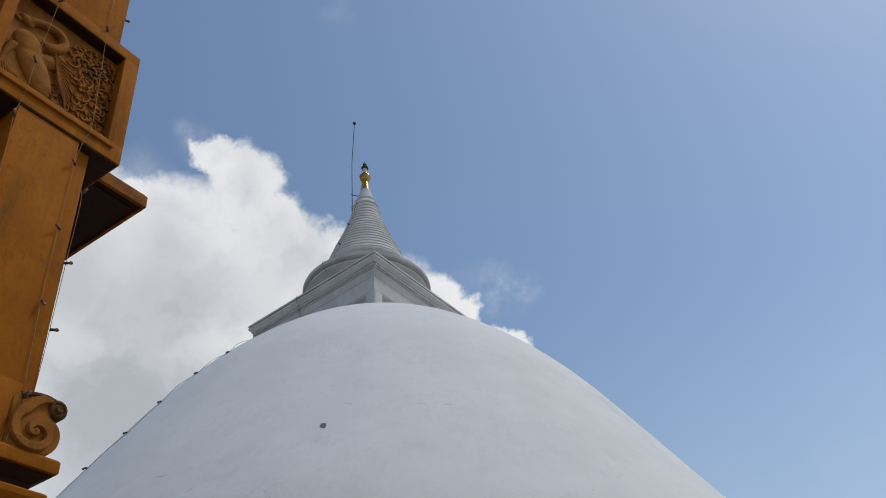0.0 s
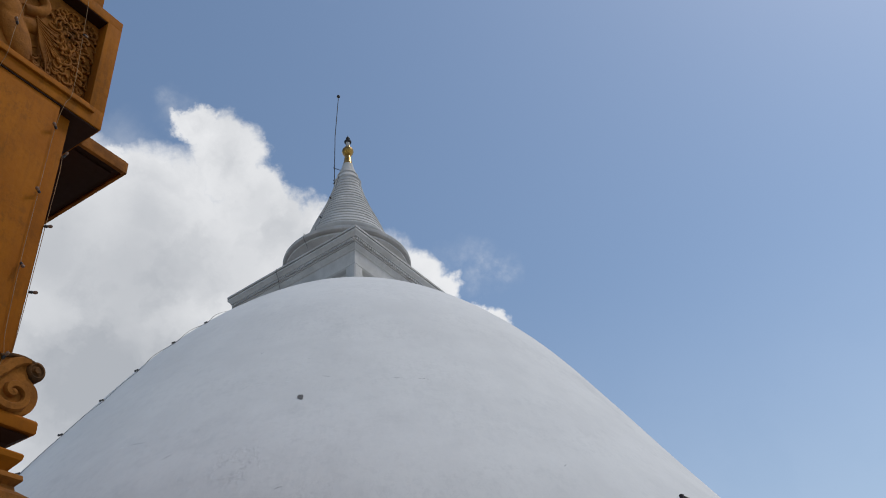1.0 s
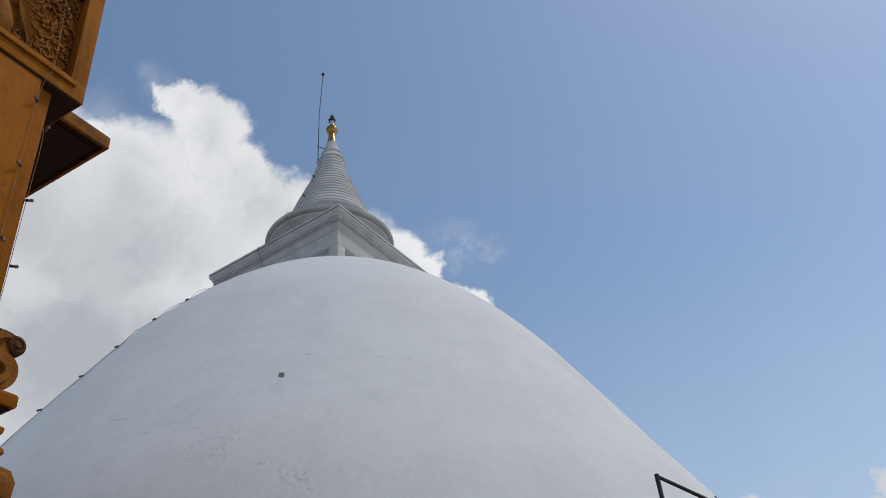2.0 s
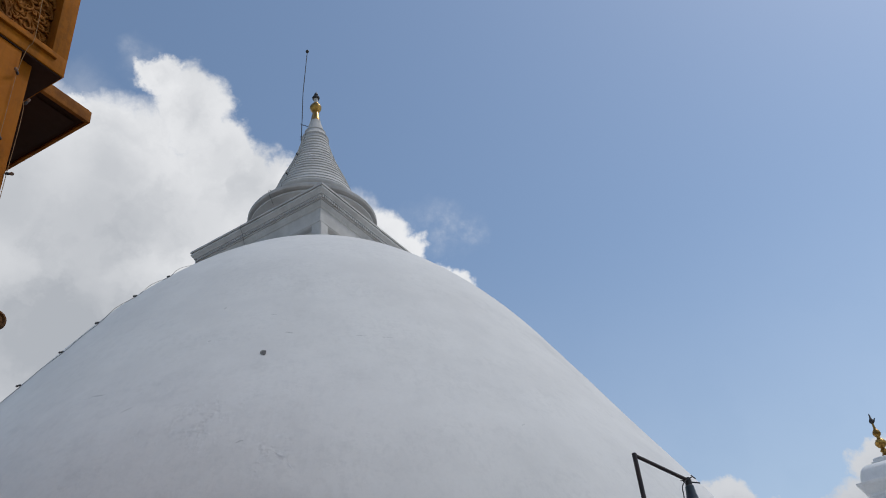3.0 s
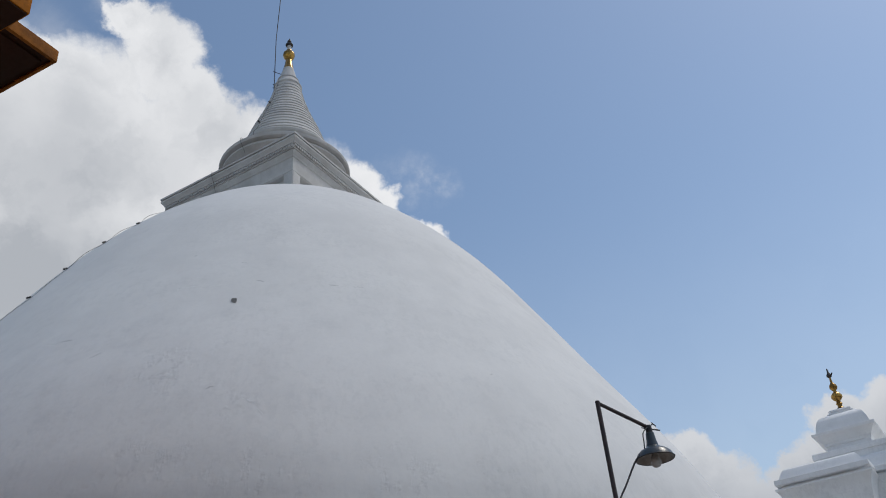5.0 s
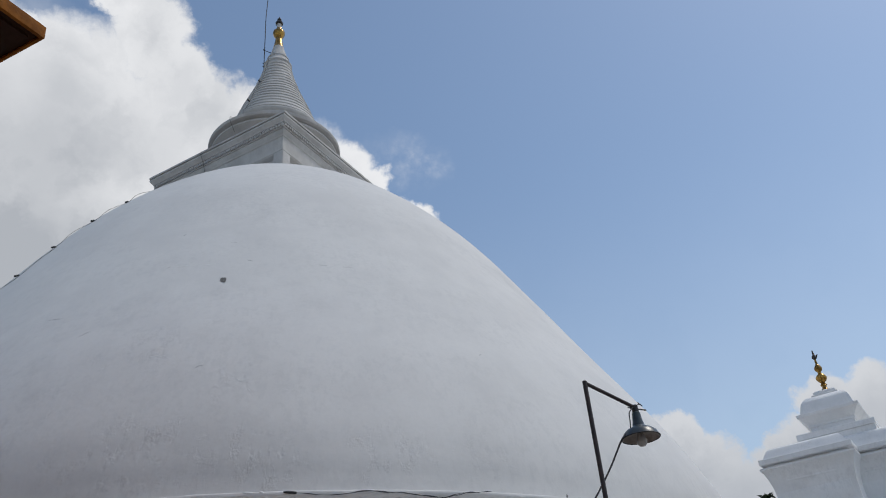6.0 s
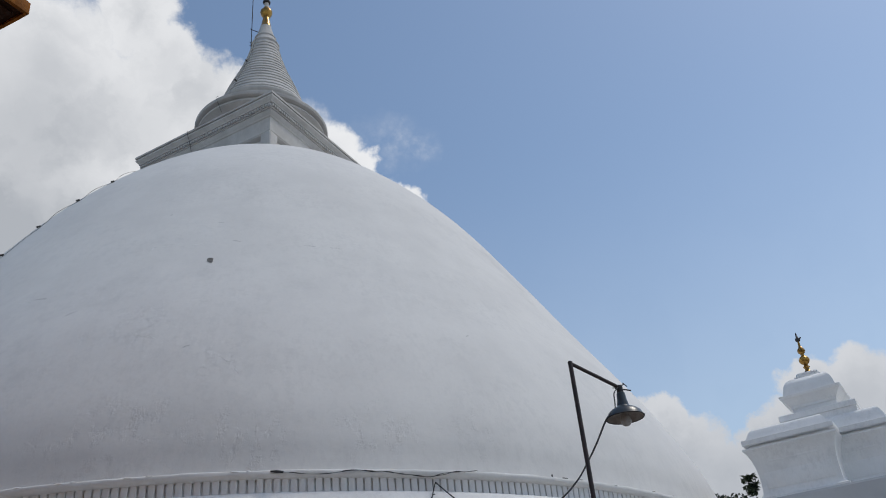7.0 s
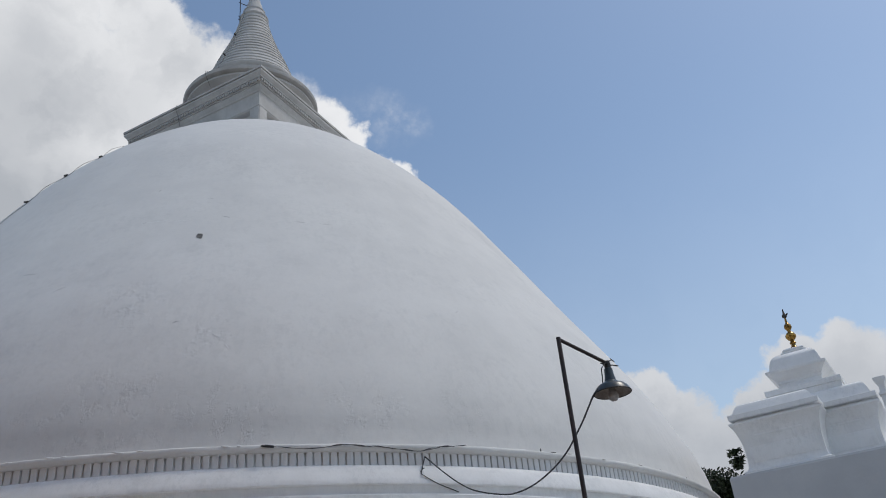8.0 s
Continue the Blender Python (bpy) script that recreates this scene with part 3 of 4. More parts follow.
down.matrix_basis = pose(SX, SY, 0, 0, 0, 48.48)
part("sheath", tube([(-A - 0.02, 0.55, 19.16), (-A - 0.015, 0.55, 18.98), (-A + 0.09, 0.55, 18.8), (-A + 0.2, 0.56, 18.5), (-A + 0.27, 0.56, 18.3), (-A + 0.26, 0.56, 17.2)], 0.0065, 6), CABLE, down)

# cable lying on the lip of the stupa's foot
lip = empty("lip_cable", pose(FX, CY, 0), "loose dark cable lying along the stupa's lip", "cable")


def on_lip(theta, r, z):
    a = radians(theta)
    return Vector((r * math.sin(a), -r * math.cos(a), z))


run = [(-0.87, 4.835), (-0.25, 4.822), (0.41, 4.812), (1.27, 4.788), (2.28, 4.783), (3.41, 4.803), (3.92, 4.828), (4.69, 4.84), (5.74, 4.813), (6.54, 4.812), (7.74, 4.79), (8.55, 4.767), (9.38, 4.752), (10.1, 4.756), (10.67, 4.792), (11.42, 4.824), (12.31, 4.838), (12.99, 4.852), (13.6, 4.868)]
part("sheath", tube(curve_points([on_lip(t, 12.296, z) for t, z in run], 4), 0.0065, 6, taper=lambda u: 0.75 + 0.35 * math.sin(60 * u)), CABLE, lip)
run2 = [(3.3, 4.80), (4.2, 4.825), (5.0, 4.832), (5.6, 4.828), (6.2, 4.806), (6.9, 4.815), (7.9, 4.776), (8.9, 4.768), (9.8, 4.744), (10.5, 4.768), (11.2, 4.80), (11.9, 4.842), (12.6, 4.834)]
part("sheath", tube(curve_points([on_lip(t, 12.302, z) for t, z in run2], 4), 0.0045, 6), CABLE, lip)
part("joint", tube([on_lip(-1.0, 12.29, 4.836), on_lip(-0.65, 12.296, 4.832), on_lip(-0.15, 12.296, 4.82)], 0.018, 8, taper=lambda u: 0.7 + 0.5 * math.sin(2.6 * u)), CABLE, lip, "taped cable joint")
for theta, w, h in ((-17.04, 0.09, 0.012), (-14.3, 0.10, 0.015), (-13.5, 0.05, 0.017), (-10.0, 0.11, 0.009), (-8.6, 0.07, 0.008), (-3.23, 0.08, 0.014), (-2.4, 0.035, 0.016), (4.9, 0.07, 0.014), (16.0, 0.05, 0.010), (27.0, 0.06, 0.009)):
    p = on_lip(theta, 12.258, 4.852) + Vector((FX - CX, 0, 0))
    part("chip", blob(p, (w, 0.016, h), turn=0.1, sub=2), RIDGE, stupa, "chipped edge of limewash")
for theta, z, w, h in ((20.53, 4.90, 0.012, 0.034), (21.8, 4.886, 0.07, 0.009), (23.5, 4.886, 0.05, 0.007), (32.6, 4.886, 0.06, 0.009), (35.9, 4.886, 0.04, 0.011), (41.4, 4.888, 0.02, 0.018)):
    crumb = empty("plaster_crumb", pose(*(Vector((FX, CY, 0)) + on_lip(theta, 12.20, z)), 0, 0, theta), "dark crumb of plaster on the lip", "debris", "crumbs on the lip")
    part("crumb", blob((0, 0, 0), (w, 0.014, h), sub=2), SPALL, crumb)

# ---------------------------------------------------------------- street lamp
lamp = empty("street_lamp", pose(3.153, 7.232, -0.02), "dark pole lamp with grey enamel dish shade", "street lamp")
part("pole", tube([(0, 0, 0), (0.0, 0, 2.4), (0, 0, 4.575), (0.001, 0.0, 4.594)], 0.0225, 16), POLE_PAINT, lamp)
END = Vector((0.545, 0.135, -0.225))
part("arm", tube([(-0.012, -0.003, 4.588), Vector((0, 0, 4.592)) + END * 0.5, Vector((0, 0, 4.60)) + END], 0.0185, 14), POLE_PAINT, lamp)
part("elbow", blob((0, 0, 4.594), (0.0245, 0.0245, 0.016)), POLE_PAINT, lamp)
HX, HY, HZ = END.x + 0.005, END.y, 4.60 + END.z
holder = part("lampholder", lathe([(0.026, HZ + 0.02), (0.032, HZ + 0.0), (0.034, HZ - 0.05), (0.03, HZ - 0.07)], 20), DARK_METAL, lamp, at=pose(HX, HY, 0))
part("nut", tube([(-0.055, -0.01, HZ - 0.015), (0.12, 0.0, HZ - 0.032)], 0.007, 6), DARK_METAL, holder)
part("tie_wire", tube(curve_points([(-0.07, 0.01, HZ + 0.0), (-0.03, -0.04, HZ - 0.02), (0.03, -0.045, HZ + 0.015), (0.07, -0.03, HZ + 0.0), (0.045, 0.0, HZ + 0.05)], 5), 0.005, 6), DARK_METAL, holder)
S = HZ - 0.055
SHADE = [(0.030, S), (0.042, S - 0.01), (0.050, S - 0.09), (0.062, S - 0.145), (0.085, S - 0.165), (0.130, S - 0.185), (0.165, S - 0.215), (0.186, S - 0.255), (0.192, S - 0.268)]
INNER = [(0.186, S - 0.270), (0.178, S - 0.256), (0.158, S - 0.222), (0.125, S - 0.193), (0.08, S - 0.173), (0.04, S - 0.165)]
shade_ob = part("shade", lathe(SHADE + INNER[:1], 48, close=False), ENAMEL, lamp, "grey-blue enamel dish shade", pose(HX, HY, 0))
part("reflector", lathe(INNER, 48, close=False), ENAMEL_IN, shade_ob, "stained pale inside of the shade")
part("rim", lathe([(0.192, S - 0.264), (0.197, S - 0.270), (0.192, S - 0.277), (0.185, S - 0.272), (0.192, S - 0.264)], 48, close=False), DARK_METAL, shade_ob)
part("lamp_bulb", lathe([(0.022, S - 0.16), (0.026, S - 0.21), (0.045, S - 0.265), (0.055, S - 0.30), (0.05, S - 0.33), (0.03, S - 0.352), (0.0, S - 0.36)], 28), FRAYED, lamp, "pale glass bulb", pose(HX, HY, 0))
part("flex", tube(curve_points([(HX - 0.03, HY - 0.03, HZ - 0.01), (HX - 0.095, HY - 0.05, HZ - 0.08), (HX - 0.105, HY - 0.05, HZ - 0.17), (HX - 0.115, HY - 0.05, HZ - 0.245)], 6), 0.006, 6), CABLE, lamp)
feed = empty("feed_cable", pose(0, 0, 0), "slack black cable hanging from lamp to stupa", "cable")
part("sheath", tube(curve_points([(3.535, 7.33, 4.06), (3.482, 7.382, 3.993), (3.557, 7.869, 3.919), (3.599, 8.273, 3.851), (3.622, 8.665, 3.779), (3.604, 9.119, 3.713), (3.538, 9.611, 3.665), (3.45, 9.991, 3.663), (3.349, 10.316, 3.711), (3.16, 10.833, 3.881), (3.034, 11.158, 4.049), (2.892, 11.538, 4.317), (2.694, 11.92, 4.673)], 8), 0.010, 8), CABLE, feed)
part("stay", tube(curve_points([(2.694, 11.92, 4.673), (2.651, 11.921, 4.534), (2.605, 11.826, 4.402), (2.649, 11.809, 4.355), (2.835, 11.814, 4.242), (3.04, 11.911, 4.184), (3.171, 11.941, 4.137)], 5), 0.0075, 6), CABLE, feed)
part("tie", tube([(2.590, 11.816, 4.422), (2.625, 11.814, 4.462), (2.655, 11.816, 4.477)], 0.007, 6), CABLE, feed)

# ---------------------------------------------------------------- white shrine with a small tower
SH = pose(10.703, 13.102, 0, 0, 0, -45)
shrine = empty("shrine", SH, "white limewashed shrine with stepped cornices and gilded finial", "shrine")
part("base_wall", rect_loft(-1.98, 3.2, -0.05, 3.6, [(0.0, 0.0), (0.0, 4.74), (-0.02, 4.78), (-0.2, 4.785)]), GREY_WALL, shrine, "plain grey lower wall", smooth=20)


def bay(x0, x1, y0, y1, parent, rise=1.0):
    body = part("bay", rect_loft(x0, x1, y0, y1, [(0.10, 4.78), (0.10, 4.83), (0.04, 4.86), (0.015, 4.90), (0.0, 4.98), (0.0, 5.26), (0.02, 5.42), (0.055, 5.56), (0.10, 5.68), (0.155, 5.755), (0.155, 5.79), (0.04, 5.80), (0.03, 5.85)]), LIME_TRIM, parent, smooth=28)
    part("cornice", rect_loft(x0, x1, y0, y1, [(0.02, 5.843), (0.125, 5.852), (0.14, 5.866), (0.14, 5.955), (0.13, 5.968), (0.05, 5.972)]), LIME_TRIM, body, smooth=28)
    part("roof", rect_loft(x0, x1, y0, y1, [(o, 5.966 + h * rise) for o, h in ((0.065, 0.0), (0.05, 0.03), (0.01, 0.115), (-0.03, 0.18), (-0.07, 0.215), (-0.12, 0.23), (-0.40, 0.24))]), LIME_TRIM, body, smooth=40)
    # added bar stands in for the shadow line at the recessed panel's top
    part("string_moulding", box(x0 + 0.27, x1 - 0.30, y0 - 0.045, y0 + 0.03, 5.485, 5.52, 0.004), LIME_TRIM, body)
    part("panel", box(x0 + 0.10, x1 - 0.10, y0 - 0.012, y0 + 0.03, 4.99, 5.30, 0.004), LIME_TRIM, body)


bay(-1.60, -0.14, 0.14, 2.6, shrine)
bay(-0.3, 0.82, 0.76, 2.8, shrine, 1.3)
tower = part("tower", rect_loft(-0.776, 0.083, 1.128, 2.273, [(0.061, 6.102), (0.061, 6.51), (0.041, 6.521), (0.0, 6.541), (-0.01, 6.572), (0.0, 6.643), (0.02, 6.664), (0.02, 6.705), (0.041, 6.725), (0.112, 6.817), (0.169, 6.863), (0.179, 6.889), (0.179, 6.919), (0.133, 6.935)]), LIME_TRIM, shrine, smooth=28)
part("plinth", rect_loft(-1.062, 0.44, 0.883, 2.518, [(-0.02, 5.948), (-0.02, 6.388), (0.0, 6.393), (0.0, 6.495), (-0.012, 6.51), (-0.102, 6.516)]), LIME_TRIM, tower, smooth=28)
part("roof", rect_loft(-0.776, 0.083, 1.128, 2.273, [(0.102, 6.929), (0.087, 6.981), (0.066, 7.073), (0.031, 7.175), (-0.02, 7.246), (-0.082, 7.292), (-0.164, 7.318), (-0.204, 7.323)]), LIME_TRIM, tower, smooth=50)
part("neck", rect_loft(-0.531, -0.132, 1.414, 1.803, [(0.061, 7.313), (0.061, 7.369), (0.02, 7.384), (0.02, 7.43), (-0.02, 7.461)]), LIME_TRIM, tower, smooth=28)
gilt = part("finial", lathe([(0.11, 7.32), (0.12, 7.34), (0.085, 7.37), (0.05, 7.41), (0.045, 7.45), (0.07, 7.48), (0.05, 7.51), (0.04, 7.54), (0.08, 7.57), (0.112, 7.62), (0.112, 7.66), (0.08, 7.71), (0.04, 7.74), (0.036, 7.78), (0.064, 7.81), (0.082, 7.85), (0.072, 7.90), (0.04, 7.94), (0.026, 7.97), (0.020, 8.08)], 28), GOLD, shrine, "gilded double-ball finial", pose(-0.316, 1.609, 0.131))
part("tip", lathe([(0.02, 8.07), (0.055, 8.11), (0.05, 8.15), (0.025, 8.18), (0.012, 8.28), (0.0, 8.30)], 14), DARK_METAL, gilt, "dark bent tip")
part("tip", tube([(0.04, 0, 8.12), (0.075, 0, 8.17)], 0.015, 6), DARK_METAL, gilt)
part("pinnacle", rect_loft(1.02, 1.15, 0.90, 1.03, [(0.0, 4.76), (0.0, 5.90), (0.03, 5.92), (0.03, 5.96), (0.0, 5.97), (-0.012, 6.07), (0.01, 6.15), (0.045, 6.21), (0.05, 6.26), (0.045, 6.265), (0.0, 6.268)]), LIME_TRIM, shrine, "white corner post with flared top", smooth=28)

# ---------------------------------------------------------------- tree behind the shrine
def tree(at, height, spread, seed, label, clump=0.5, tufts=26, leaves_each=260, limbs=16):
    r = random.Random(seed)
    t = empty("tree", at, label, "tree")
    trunk = bmesh.new()
    tube(curve_points([(0, 0, 0), (0.1, 0.05, height * 0.3), (-0.05, 0.1, height * 0.55), (0.05, 0, height * 0.8)], 4), 0.22, 10, trunk, lambda u: 1 - 0.75 * u)
    tips = []
    for i in range(limbs):
        a, z = r.uniform(0, 6.28), height * r.uniform(0.45, 0.72)
        L = spread * r.uniform(0.5, 0.95)
        tip = Vector((L * math.cos(a), L * math.sin(a), min(z + L * r.uniform(0.3, 0.9), height * 0.97)))
        tube(curve_points([(0, 0, z), tip * 0.5 + Vector((0, 0, z * 0.5 + 0.1)), tip], 4), 0.06, 6, trunk, lambda u: 1 - 0.8 * u)
        tips.append(tip)
    part("trunk", trunk, BARK, t)
    verts, faces = [], []
    for tip in tips + [Vector((r.uniform(-1, 1) * spread * 0.6, r.uniform(-1, 1) * spread * 0.6, height * r.uniform(0.72, 0.98))) for _ in range(tufts)]:
        for _ in range(leaves_each):
            d = Vector((r.gauss(0, 1), r.gauss(0, 1), r.gauss(0, 0.7)))
            d = d.normalized() * (r.random() ** 0.4) * clump
            c = tip + d
            q = Euler((r.uniform(-1, 1), r.uniform(-1, 1), r.uniform(0, 6.28))).to_matrix()
            l, w = r.uniform(0.07, 0.13), r.uniform(0.03, 0.06)
            k = len(verts)
            verts += [c + q @ Vector(v) for v in ((-l, 0, 0), (0, -w, 0.012), (l, 0, -0.01), (0, w, 0.012))]
            faces.append((k, k + 1, k + 2, k + 3))
    me = bpy.data.meshes.new("crown")
    me.from_pydata(verts, [], faces)
    me.materials.append(LEAF)
    leaves = new("crown", me)
    leaves.parent = t
    leaves["kind"] = "stuff"
    return t


tree(pose(15.55, 24.7, 0), 7.28, 1.05, 3, "dark leafy tree standing behind the shrine")
# a thin leafy twig end that stands out from the crown beside the shrine's corner
tree(pose(13.00, 19.82, 0), 6.85, 0.22, 11, "slim dark sapling beside the shrine wall", 0.12, 24, 18, 9)

# ---------------------------------------------------------------- ochre temple building with carved pier
PIER = pose(-1.717, 3.778, 0, 0, -2.86, 52)
# unseen length and height added to block skylight from the dome's lower left
wall = tagged(part("wall_1", box(-16.0, 0.12, 0.42, 8.0, -0.9, 10.0, 0.01), OCHRE, at=PIER), "ochre limewashed temple wall", "wall", kind="structure")
eave = empty("eave", PIER @ pose(0.004, 0, -0.076), "brown projecting eave slab with ochre edge", "eave", kind="structure")
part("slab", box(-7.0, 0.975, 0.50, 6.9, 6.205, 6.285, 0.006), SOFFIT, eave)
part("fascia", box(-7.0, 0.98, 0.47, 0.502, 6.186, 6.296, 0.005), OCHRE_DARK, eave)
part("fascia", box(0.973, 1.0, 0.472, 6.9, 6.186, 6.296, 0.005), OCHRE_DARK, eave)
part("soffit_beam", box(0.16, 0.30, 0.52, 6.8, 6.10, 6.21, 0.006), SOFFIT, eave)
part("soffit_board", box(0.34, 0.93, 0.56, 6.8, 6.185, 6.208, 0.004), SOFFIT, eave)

pier = empty("pier", PIER, "ochre painted pier with carved panel and scroll capital", "pier")
part("shaft", box(-0.30, 0.125, 0.0, 0.45, 4.02, 5.81, 0.008), OCHRE, pier)
part("side_pilaster", box(0.10, 0.238, 0.055, 0.46, 4.02, 5.82, 0.008), OCHRE, pier)
part("upper_shaft", box(-0.414, 0.243, 0.0, 0.46, 6.90, 8.6, 0.008), OCHRE, pier)
block = part("block", box(-0.587, 0.420, 0.085, 0.50, 5.80, 6.92, 0.008), OCHRE, pier)
part("frame", box(-0.587, 0.420, -0.016, 0.09, 5.80, 5.962, 0.007), OCHRE, block)
part("frame", box(-0.587, 0.420, -0.016, 0.09, 6.822, 6.922, 0.007), OCHRE, block)
part("frame", box(0.300, 0.420, -0.0165, 0.09, 5.955, 6.83, 0.007), OCHRE, block)
part("frame", box(-0.587, -0.505, -0.0165, 0.09, 5.955, 6.83, 0.007), OCHRE, block)
part("ledge", box(-0.56, 0.335, -0.036, -0.01, 5.892, 5.915, 0.004), OCHRE, block)
part("panel_back", box(-0.507, 0.302, 0.079, 0.088, 5.958, 6.826, 0), OCHRE_DARK, block, "dark brown recessed ground")
# thin dark plate: the block's underside shade is put into its colour
part("underside", box(-0.58, 0.406, -0.008, 0.49, 5.788, 5.803, 0.003), SOFFIT, block, "underside plate with painted shade")
# dark strip painted in for the shade beneath the recess's top edge
part("reveal", box(-0.503, 0.298, -0.010, 0.080, 6.814, 6.8225, 0), SOFFIT, block, "painted shade at the top of the recess")
# low relief: a rounded figure and a wide scrolled tail
relief = bmesh.new()
blob((-0.255, 0.085, 6.235), (0.105, 0.050, 0.235), relief, -0.58, 4)
blob((-0.335, 0.085, 6.395), (0.105, 0.052, 0.130), relief, -0.35, 4)
blob((-0.150, 0.085, 6.375), (0.065, 0.046, 0.130), relief, 1.15, 4)
blob((-0.390, 0.080, 6.600), (0.062, 0.036, 0.042), relief, 0.5)
blob((-0.445, 0.082, 6.575), (0.030, 0.022, 0.018), relief, 0.5)
tube(curve_points([(-0.25, 0.075, 6.46), (-0.15, 0.066, 6.52), (-0.115, 0.062, 6.60), (-0.17, 0.06, 6.665), (-0.27, 0.06, 6.66), (-0.37, 0.066, 6.61)], 7), 0.036, 12, relief, lambda u: 1.15 - 0.35 * u)
tube(curve_points([(-0.42, 0.082, 6.33), (-0.455, 0.082, 6.21), (-0.465, 0.082, 6.08)], 6), 0.034, 10, relief, lambda u: 1 - 0.5 * u)
figure = part("relief_figure", relief, OCHRE_DARK, block, "worn rounded low relief", smooth=70)
fuse = figure.modifiers.new("fuse", "REMESH")
fuse.mode, fuse.voxel_size, fuse.use_smooth_shade = "VOXEL", 0.006, True
worn = figure.modifiers.new("worn", "SMOOTH")
worn.factor, worn.iterations = 0.5, 10
scrolls = bmesh.new()
r = random.Random(5)
placed = []
for _ in range(2500):
    x, z = r.uniform(-0.10, 0.285), r.uniform(5.985, 6.74)
    if z > 6.76 - 0.55 * max(0.0, 0.10 - x) or (x < 0.02 and z > 6.14 and z < 6.52) or (x < -0.02 and z < 6.04):
        continue
    rad = r.uniform(0.022, 0.044)
    if any((x - a) ** 2 + (z - b) ** 2 < (0.74 * (rad + c)) ** 2 for a, b, c in placed):
        continue
    placed.append((x, z, rad))
    turn, sense, n = math.atan2(6.36 - z, -0.16 - x) + r.uniform(-0.5, 0.5), r.choice((-1, 1)), 22
    tail = r.uniform(1.9, 3.2)
    pts = []
    for k in range(n):
        u = k / (n - 1)
        q = rad * (tail - (tail - 0.25) * min(1.0, u * 1.6)) if u < 0.625 else rad * (0.25 - 0.1 * (u - 0.625))
        ang = turn + sense * 5.6 * u
        pts.append((x + q * math.cos(ang), 0.078 - 0.026 * u, z + q * math.sin(ang)))
    tube(pts, r.uniform(0.0080, 0.0130), 6, scrolls, lambda u: 0.55 + 0.45 * math.sin(math.pi * min(0.98, 0.15 + u)))
for k in range(12):
    tube(curve_points([(-0.17 + 0.006 * k, 0.040, 6.435 - 0.018 * k), (-0.07 + 0.004 * k, 0.046, 6.425 - 0.030 * k), (0.03 - 0.002 * k, 0.070, 6.465 - 0.044 * k)], 5), 0.0080, 6, scrolls, lambda u: 1 - 0.55 * u)
for k in range(8):
    tube(curve_points([(-0.49 + 0.018 * k, 0.075, 6.15 - 0.01 * k), (-0.475 + 0.02 * k, 0.068, 6.06), (-0.43 + 0.02 * k, 0.075, 5.985)], 4), 0.009, 6, scrolls)
for k in range(4):
    tube(curve_points([(-0.12 + 0.02 * k, 0.07, 6.10 - 0.02 * k), (0.02 + 0.02 * k, 0.062, 6.03 - 0.012 * k), (0.18, 0.07, 5.985 + 0.012 * k)], 5), 0.010, 6, scrolls)
ob = part("scrollwork", scrolls, OCHRE_DARK, block, "carved curling scrollwork", smooth=70)
ob["kind"] = "stuff"

# scroll capital under the shaft
OUT = [(0.1, 3.685), (0.2, 3.682), (0.31, 3.684), (0.355, 3.713), (0.382, 3.759), (0.388, 3.81), (0.372, 3.854), (0.34, 3.882), (0.305, 3.904), (0.3, 3.925), (0.33, 3.935), (0.365, 3.944), (0.372, 3.972), (0.35, 3.993), (0.31, 4.004), (0.25, 4.008), (0.19, 3.997), (0.135, 3.972), (0.1, 3.939)]
OUTLINE = [(p.x, p.y) for p in curve_points([(x, z, 0) for x, z in OUT], 4)]
scroll = part("scroll_bracket", plate(OUTLINE, -0.015, 0.20, 0.012), OCHRE_DARK, pier, "carved scroll bracket", smooth=50)
pts, wide = [], []
for k in range(61):
    u = k / 60
    q = 0.142 * (1 - u) ** 1.15 + 0.004
    pts.append((0.245 + 0.92 * q * math.cos(2.15 + 9.6 * u), 3.791 + 0.80 * q * math.sin(2.15 + 9.6 * u)))
    wide.append(0.030 - 0.014 * u)
lead = [(0.30, 3.981), (0.255, 3.972), (0.212, 3.944)]
part("spiral", ribbon(lead + pts, [0.014, 0.026, 0.032] + wide, -0.012, -0.040), OCHRE_DARK, scroll, smooth=40)
part("eye", blob((0.246, -0.022, 3.791), (0.022, 0.022, 0.020), sub=2), OCHRE_DARK, scroll, smooth=70)
roll = lathe([(0.0, -0.036), (0.016, -0.036), (0.020, -0.026), (0.030, -0.022), (0.038, -0.030), (0.050, -0.026), (0.056, -0.012), (0.056, 0.19), (0.046, 0.20)], 28)
part("curl", roll, MOULD, scroll, "blackened scroll end", pose(0.345, 0, 3.95, -90, 0, 0), smooth=50)
part("band", tube(curve_points([(0.14, -0.012, 3.962), (0.2, -0.016, 3.987), (0.27, -0.018, 3.995), (0.325, -0.018, 3.987)], 5), 0.013, 8), MOULD, scroll, "mould-stained upper band", smooth=70)
part("capital_core", box(-0.31, 0.14, -0.004, 0.44, 3.66, 4.03, 0.008), OCHRE, pier)
part("abacus", rect_loft(-0.30, 0.125, 0.262, 0.30, [(0.20, 3.60), (0.285, 3.612), (0.288, 3.62), (0.288, 3.672), (0.28, 3.685), (0.20, 3.69)]), OCHRE, pier, smooth=25)
part("moulding", rect_loft(-0.30, 0.125, 0.262, 0.30, [(0.22, 3.40), (0.226, 3.425), (0.244, 3.45), (0.262, 3.475), (0.266, 3.50), (0.258, 3.51), (0.20, 3.515)]), OCHRE, pier, smooth=25)
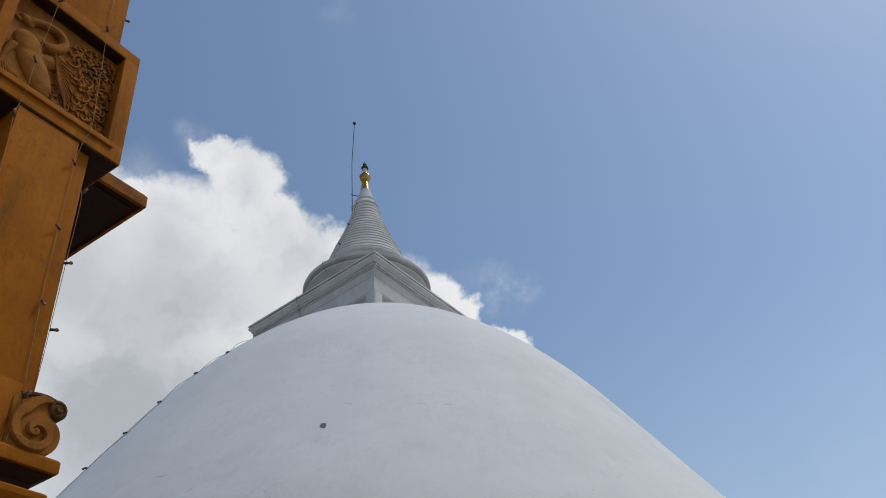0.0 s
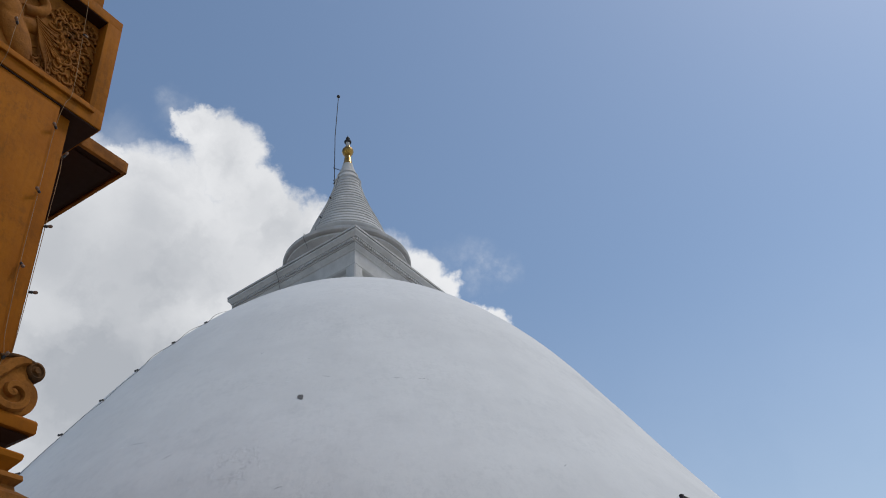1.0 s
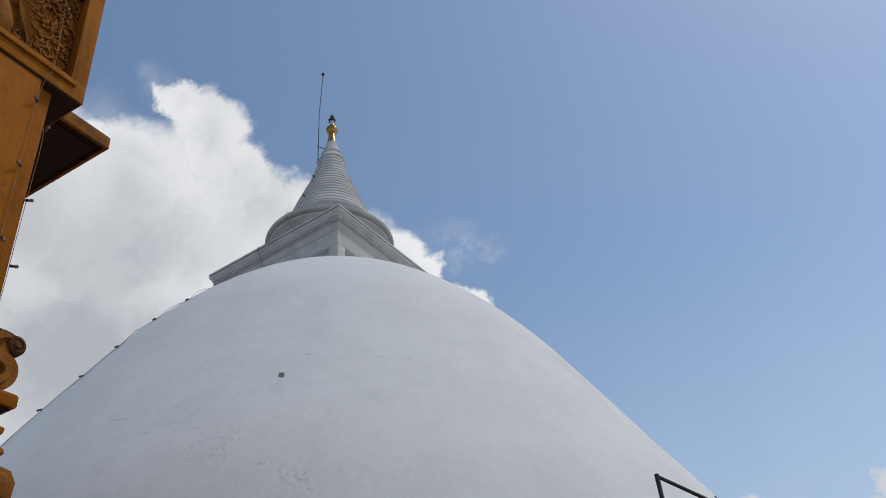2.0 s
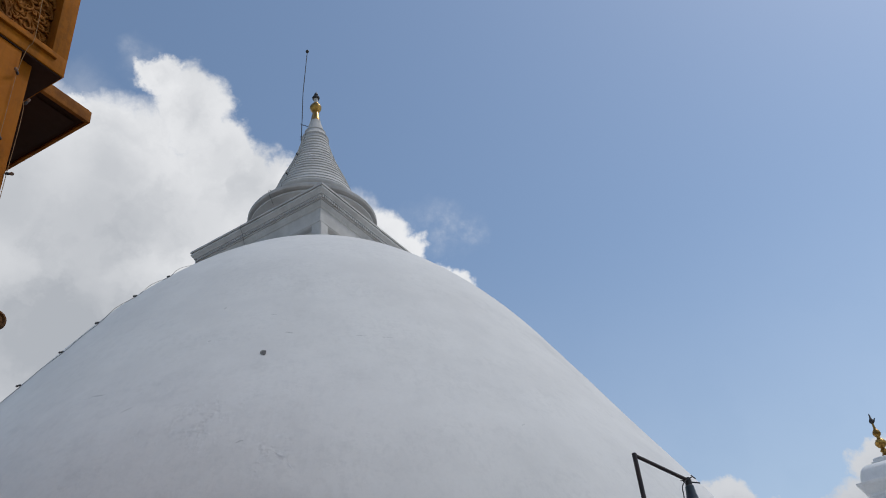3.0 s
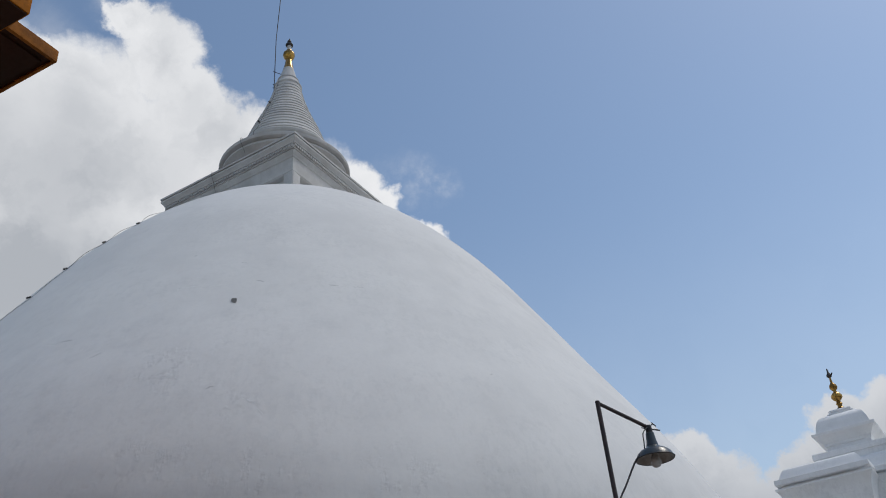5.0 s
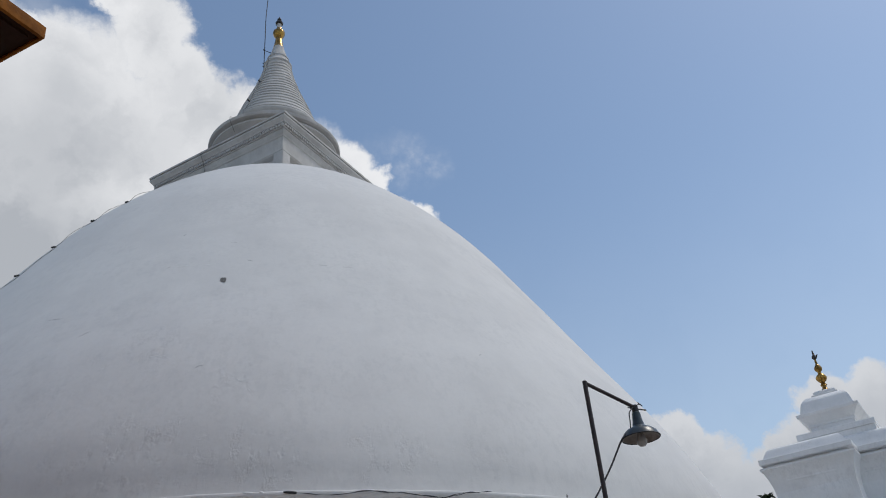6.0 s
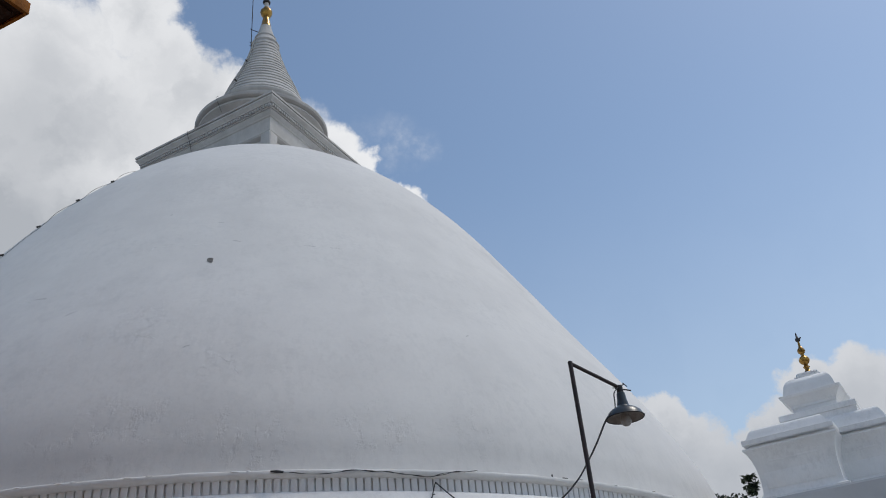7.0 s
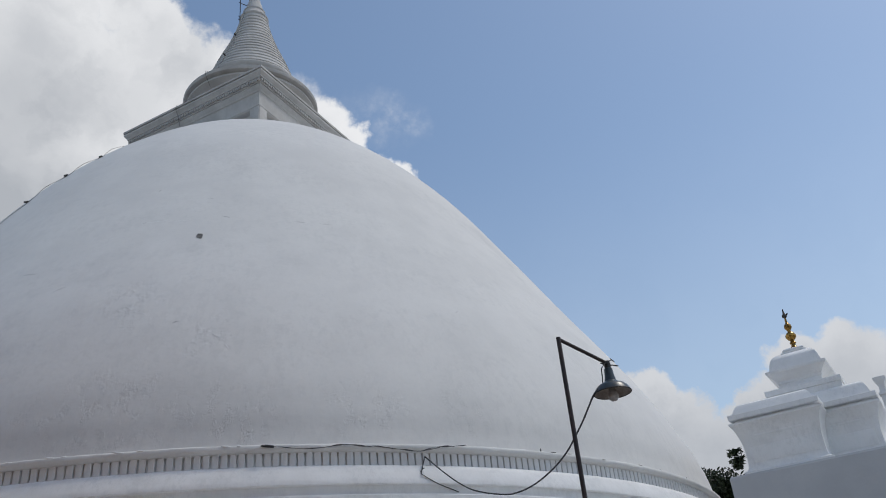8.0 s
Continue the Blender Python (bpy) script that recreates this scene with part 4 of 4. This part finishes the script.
# cove in the dark soffit colour, which paints the abacus's shade on it
part("underside", rect_loft(-0.30, 0.125, 0.262, 0.30, [(0.19, 3.513), (0.19, 3.53), (0.205, 3.56), (0.245, 3.59), (0.27, 3.602)]), SOFFIT, pier, "cove under the abacus with painted shade", smooth=25)
part("moulding", rect_loft(-0.30, 0.125, 0.262, 0.30, [(0.20, 3.0), (0.24, 3.05), (0.25, 3.10), (0.33, 3.14), (0.335, 3.22), (0.315, 3.28), (0.26, 3.32), (0.255, 3.34), (0.28, 3.37), (0.275, 3.395), (0.22, 3.41)]), OCHRE_DARK, pier, smooth=25)
part("lower_shaft", rect_loft(-0.30, 0.125, 0.262, 0.30, [(0.26, -0.2), (0.26, 0.5), (0.18, 0.55), (0.16, 3.02)]), OCHRE, pier, smooth=25)


def festoon(points, bulbs, label):
    s = empty("light_string", PIER, label, "string lights", "festoon strings")
    part("wire", tube(curve_points(points, 5), 0.0019, 6), WIRE, s)
    for x, y, z, wx, wz in bulbs:
        bulb_on(s, (x, y, z), (wx, -0.55, wz), 0.55)


festoon([(-0.262, -0.03, 7.3), (-0.271, -0.035, 6.883), (-0.304, -0.04, 6.154), (-0.304, -0.045, 5.88), (-0.306, -0.012, 5.79), (-0.315, -0.012, 5.65), (-0.293, -0.010, 5.22), (-0.29, -0.010, 4.5), (-0.29, -0.01, 4.05)],
        [(-0.275, -0.035, 6.85, 0.5, 0.5), (-0.304, -0.045, 6.154, -0.8, 0.6), (-0.315, -0.02, 5.66, -0.6, 0.9), (-0.292, -0.02, 5.1, -0.6, 0.3), (-0.29, -0.02, 4.6, -0.6, 0.2)], "pale festoon wire with small bulbs over the carved panel")
festoon([(0.10, -0.012, 7.8), (0.109, -0.012, 7.34), (0.116, -0.015, 6.945), (0.135, -0.028, 6.5), (0.152, -0.045, 5.93), (0.128, -0.035, 5.80), (0.118, -0.012, 5.578), (0.118, -0.010, 5.047), (0.121, -0.010, 4.53), (0.135, -0.012, 4.1), (0.15, -0.02, 3.95), (0.11, -0.02, 3.7)],
        [(0.116, -0.02, 6.945, -0.5, 0.35), (0.140, -0.03, 6.504, 0.3, -0.8), (0.118, -0.02, 5.578, -0.9, 0.25), (0.118, -0.02, 5.047, -0.9, 0.1), (0.121, -0.02, 4.53, 0.1, -0.8), (0.15, -0.025, 3.945, 0.2, 0.7), (0.105, -0.02, 7.6, -0.6, 0.2)], "pale festoon wire with small bulbs down the pier's edge")
festoon([(0.30, 0.45, 6.1), (0.262, 0.20, 5.62), (0.250, 0.06, 5.453), (0.243, 0.05, 4.905), (0.240, 0.05, 4.594), (0.238, 0.05, 4.3), (0.232, 0.05, 4.035)],
        [(0.250, 0.05, 5.47, 0.2, 0.8), (0.240, 0.05, 4.90, 0.6, 0.1), (0.245, 0.05, 4.435, 0.9, 0.1), (0.262, 0.05, 7.3, 0.7, -0.2)], "pale festoon wire with dark bulbs along the side pilaster")

# ---------------------------------------------------------------- dentils of the stupa's frieze
GAP, RIGHT, LEFT = -2.495, 0.556, 0.580  # one slot's place, and the hand-cut pitch on either side of it, in degrees
tooth = bmesh.new()
box(-0.0465, 0.0465, -0.042, 0.02, 4.54, 4.79, 0.006, tooth)
tooth_me = finish(tooth, "dentil", DENTIL, 30)
places, theta = [], GAP + RIGHT / 2
while theta < 180:
    places.append(theta)
    theta += RIGHT
theta = GAP - LEFT / 2
while theta > -180 + LEFT / 2:
    places.append(theta)
    theta -= LEFT
rest_v, rest_f = [], []
for theta in places:
    a = radians(theta)
    turn = theta + rng.uniform(-0.8, 0.8)
    m = pose(FX - CX + 12.14 * math.sin(a), -12.14 * math.cos(a), 0, 0, 0, turn)
    if -58 < theta < 68:
        ob = new("dentil", tooth_me)
        ob.parent = stupa
        ob.matrix_basis = m
    else:
        k = len(rest_v)
        rest_v += [m @ Vector((x, y, z)) for x in (-0.0465, 0.0465) for y in (-0.042, 0.02) for z in (4.54, 4.79)]
        rest_f += [tuple(k + j for j in f) for f in ((0, 1, 3, 2), (4, 6, 7, 5), (0, 4, 5, 1), (2, 3, 7, 6), (0, 2, 6, 4), (1, 5, 7, 3))]
me = bpy.data.meshes.new("dentil_course")
me.from_pydata(rest_v, [], rest_f)
me.materials.append(DENTIL)
ob = new("dentil_course", me)
ob.parent = stupa
ob["kind"] = "stuff"
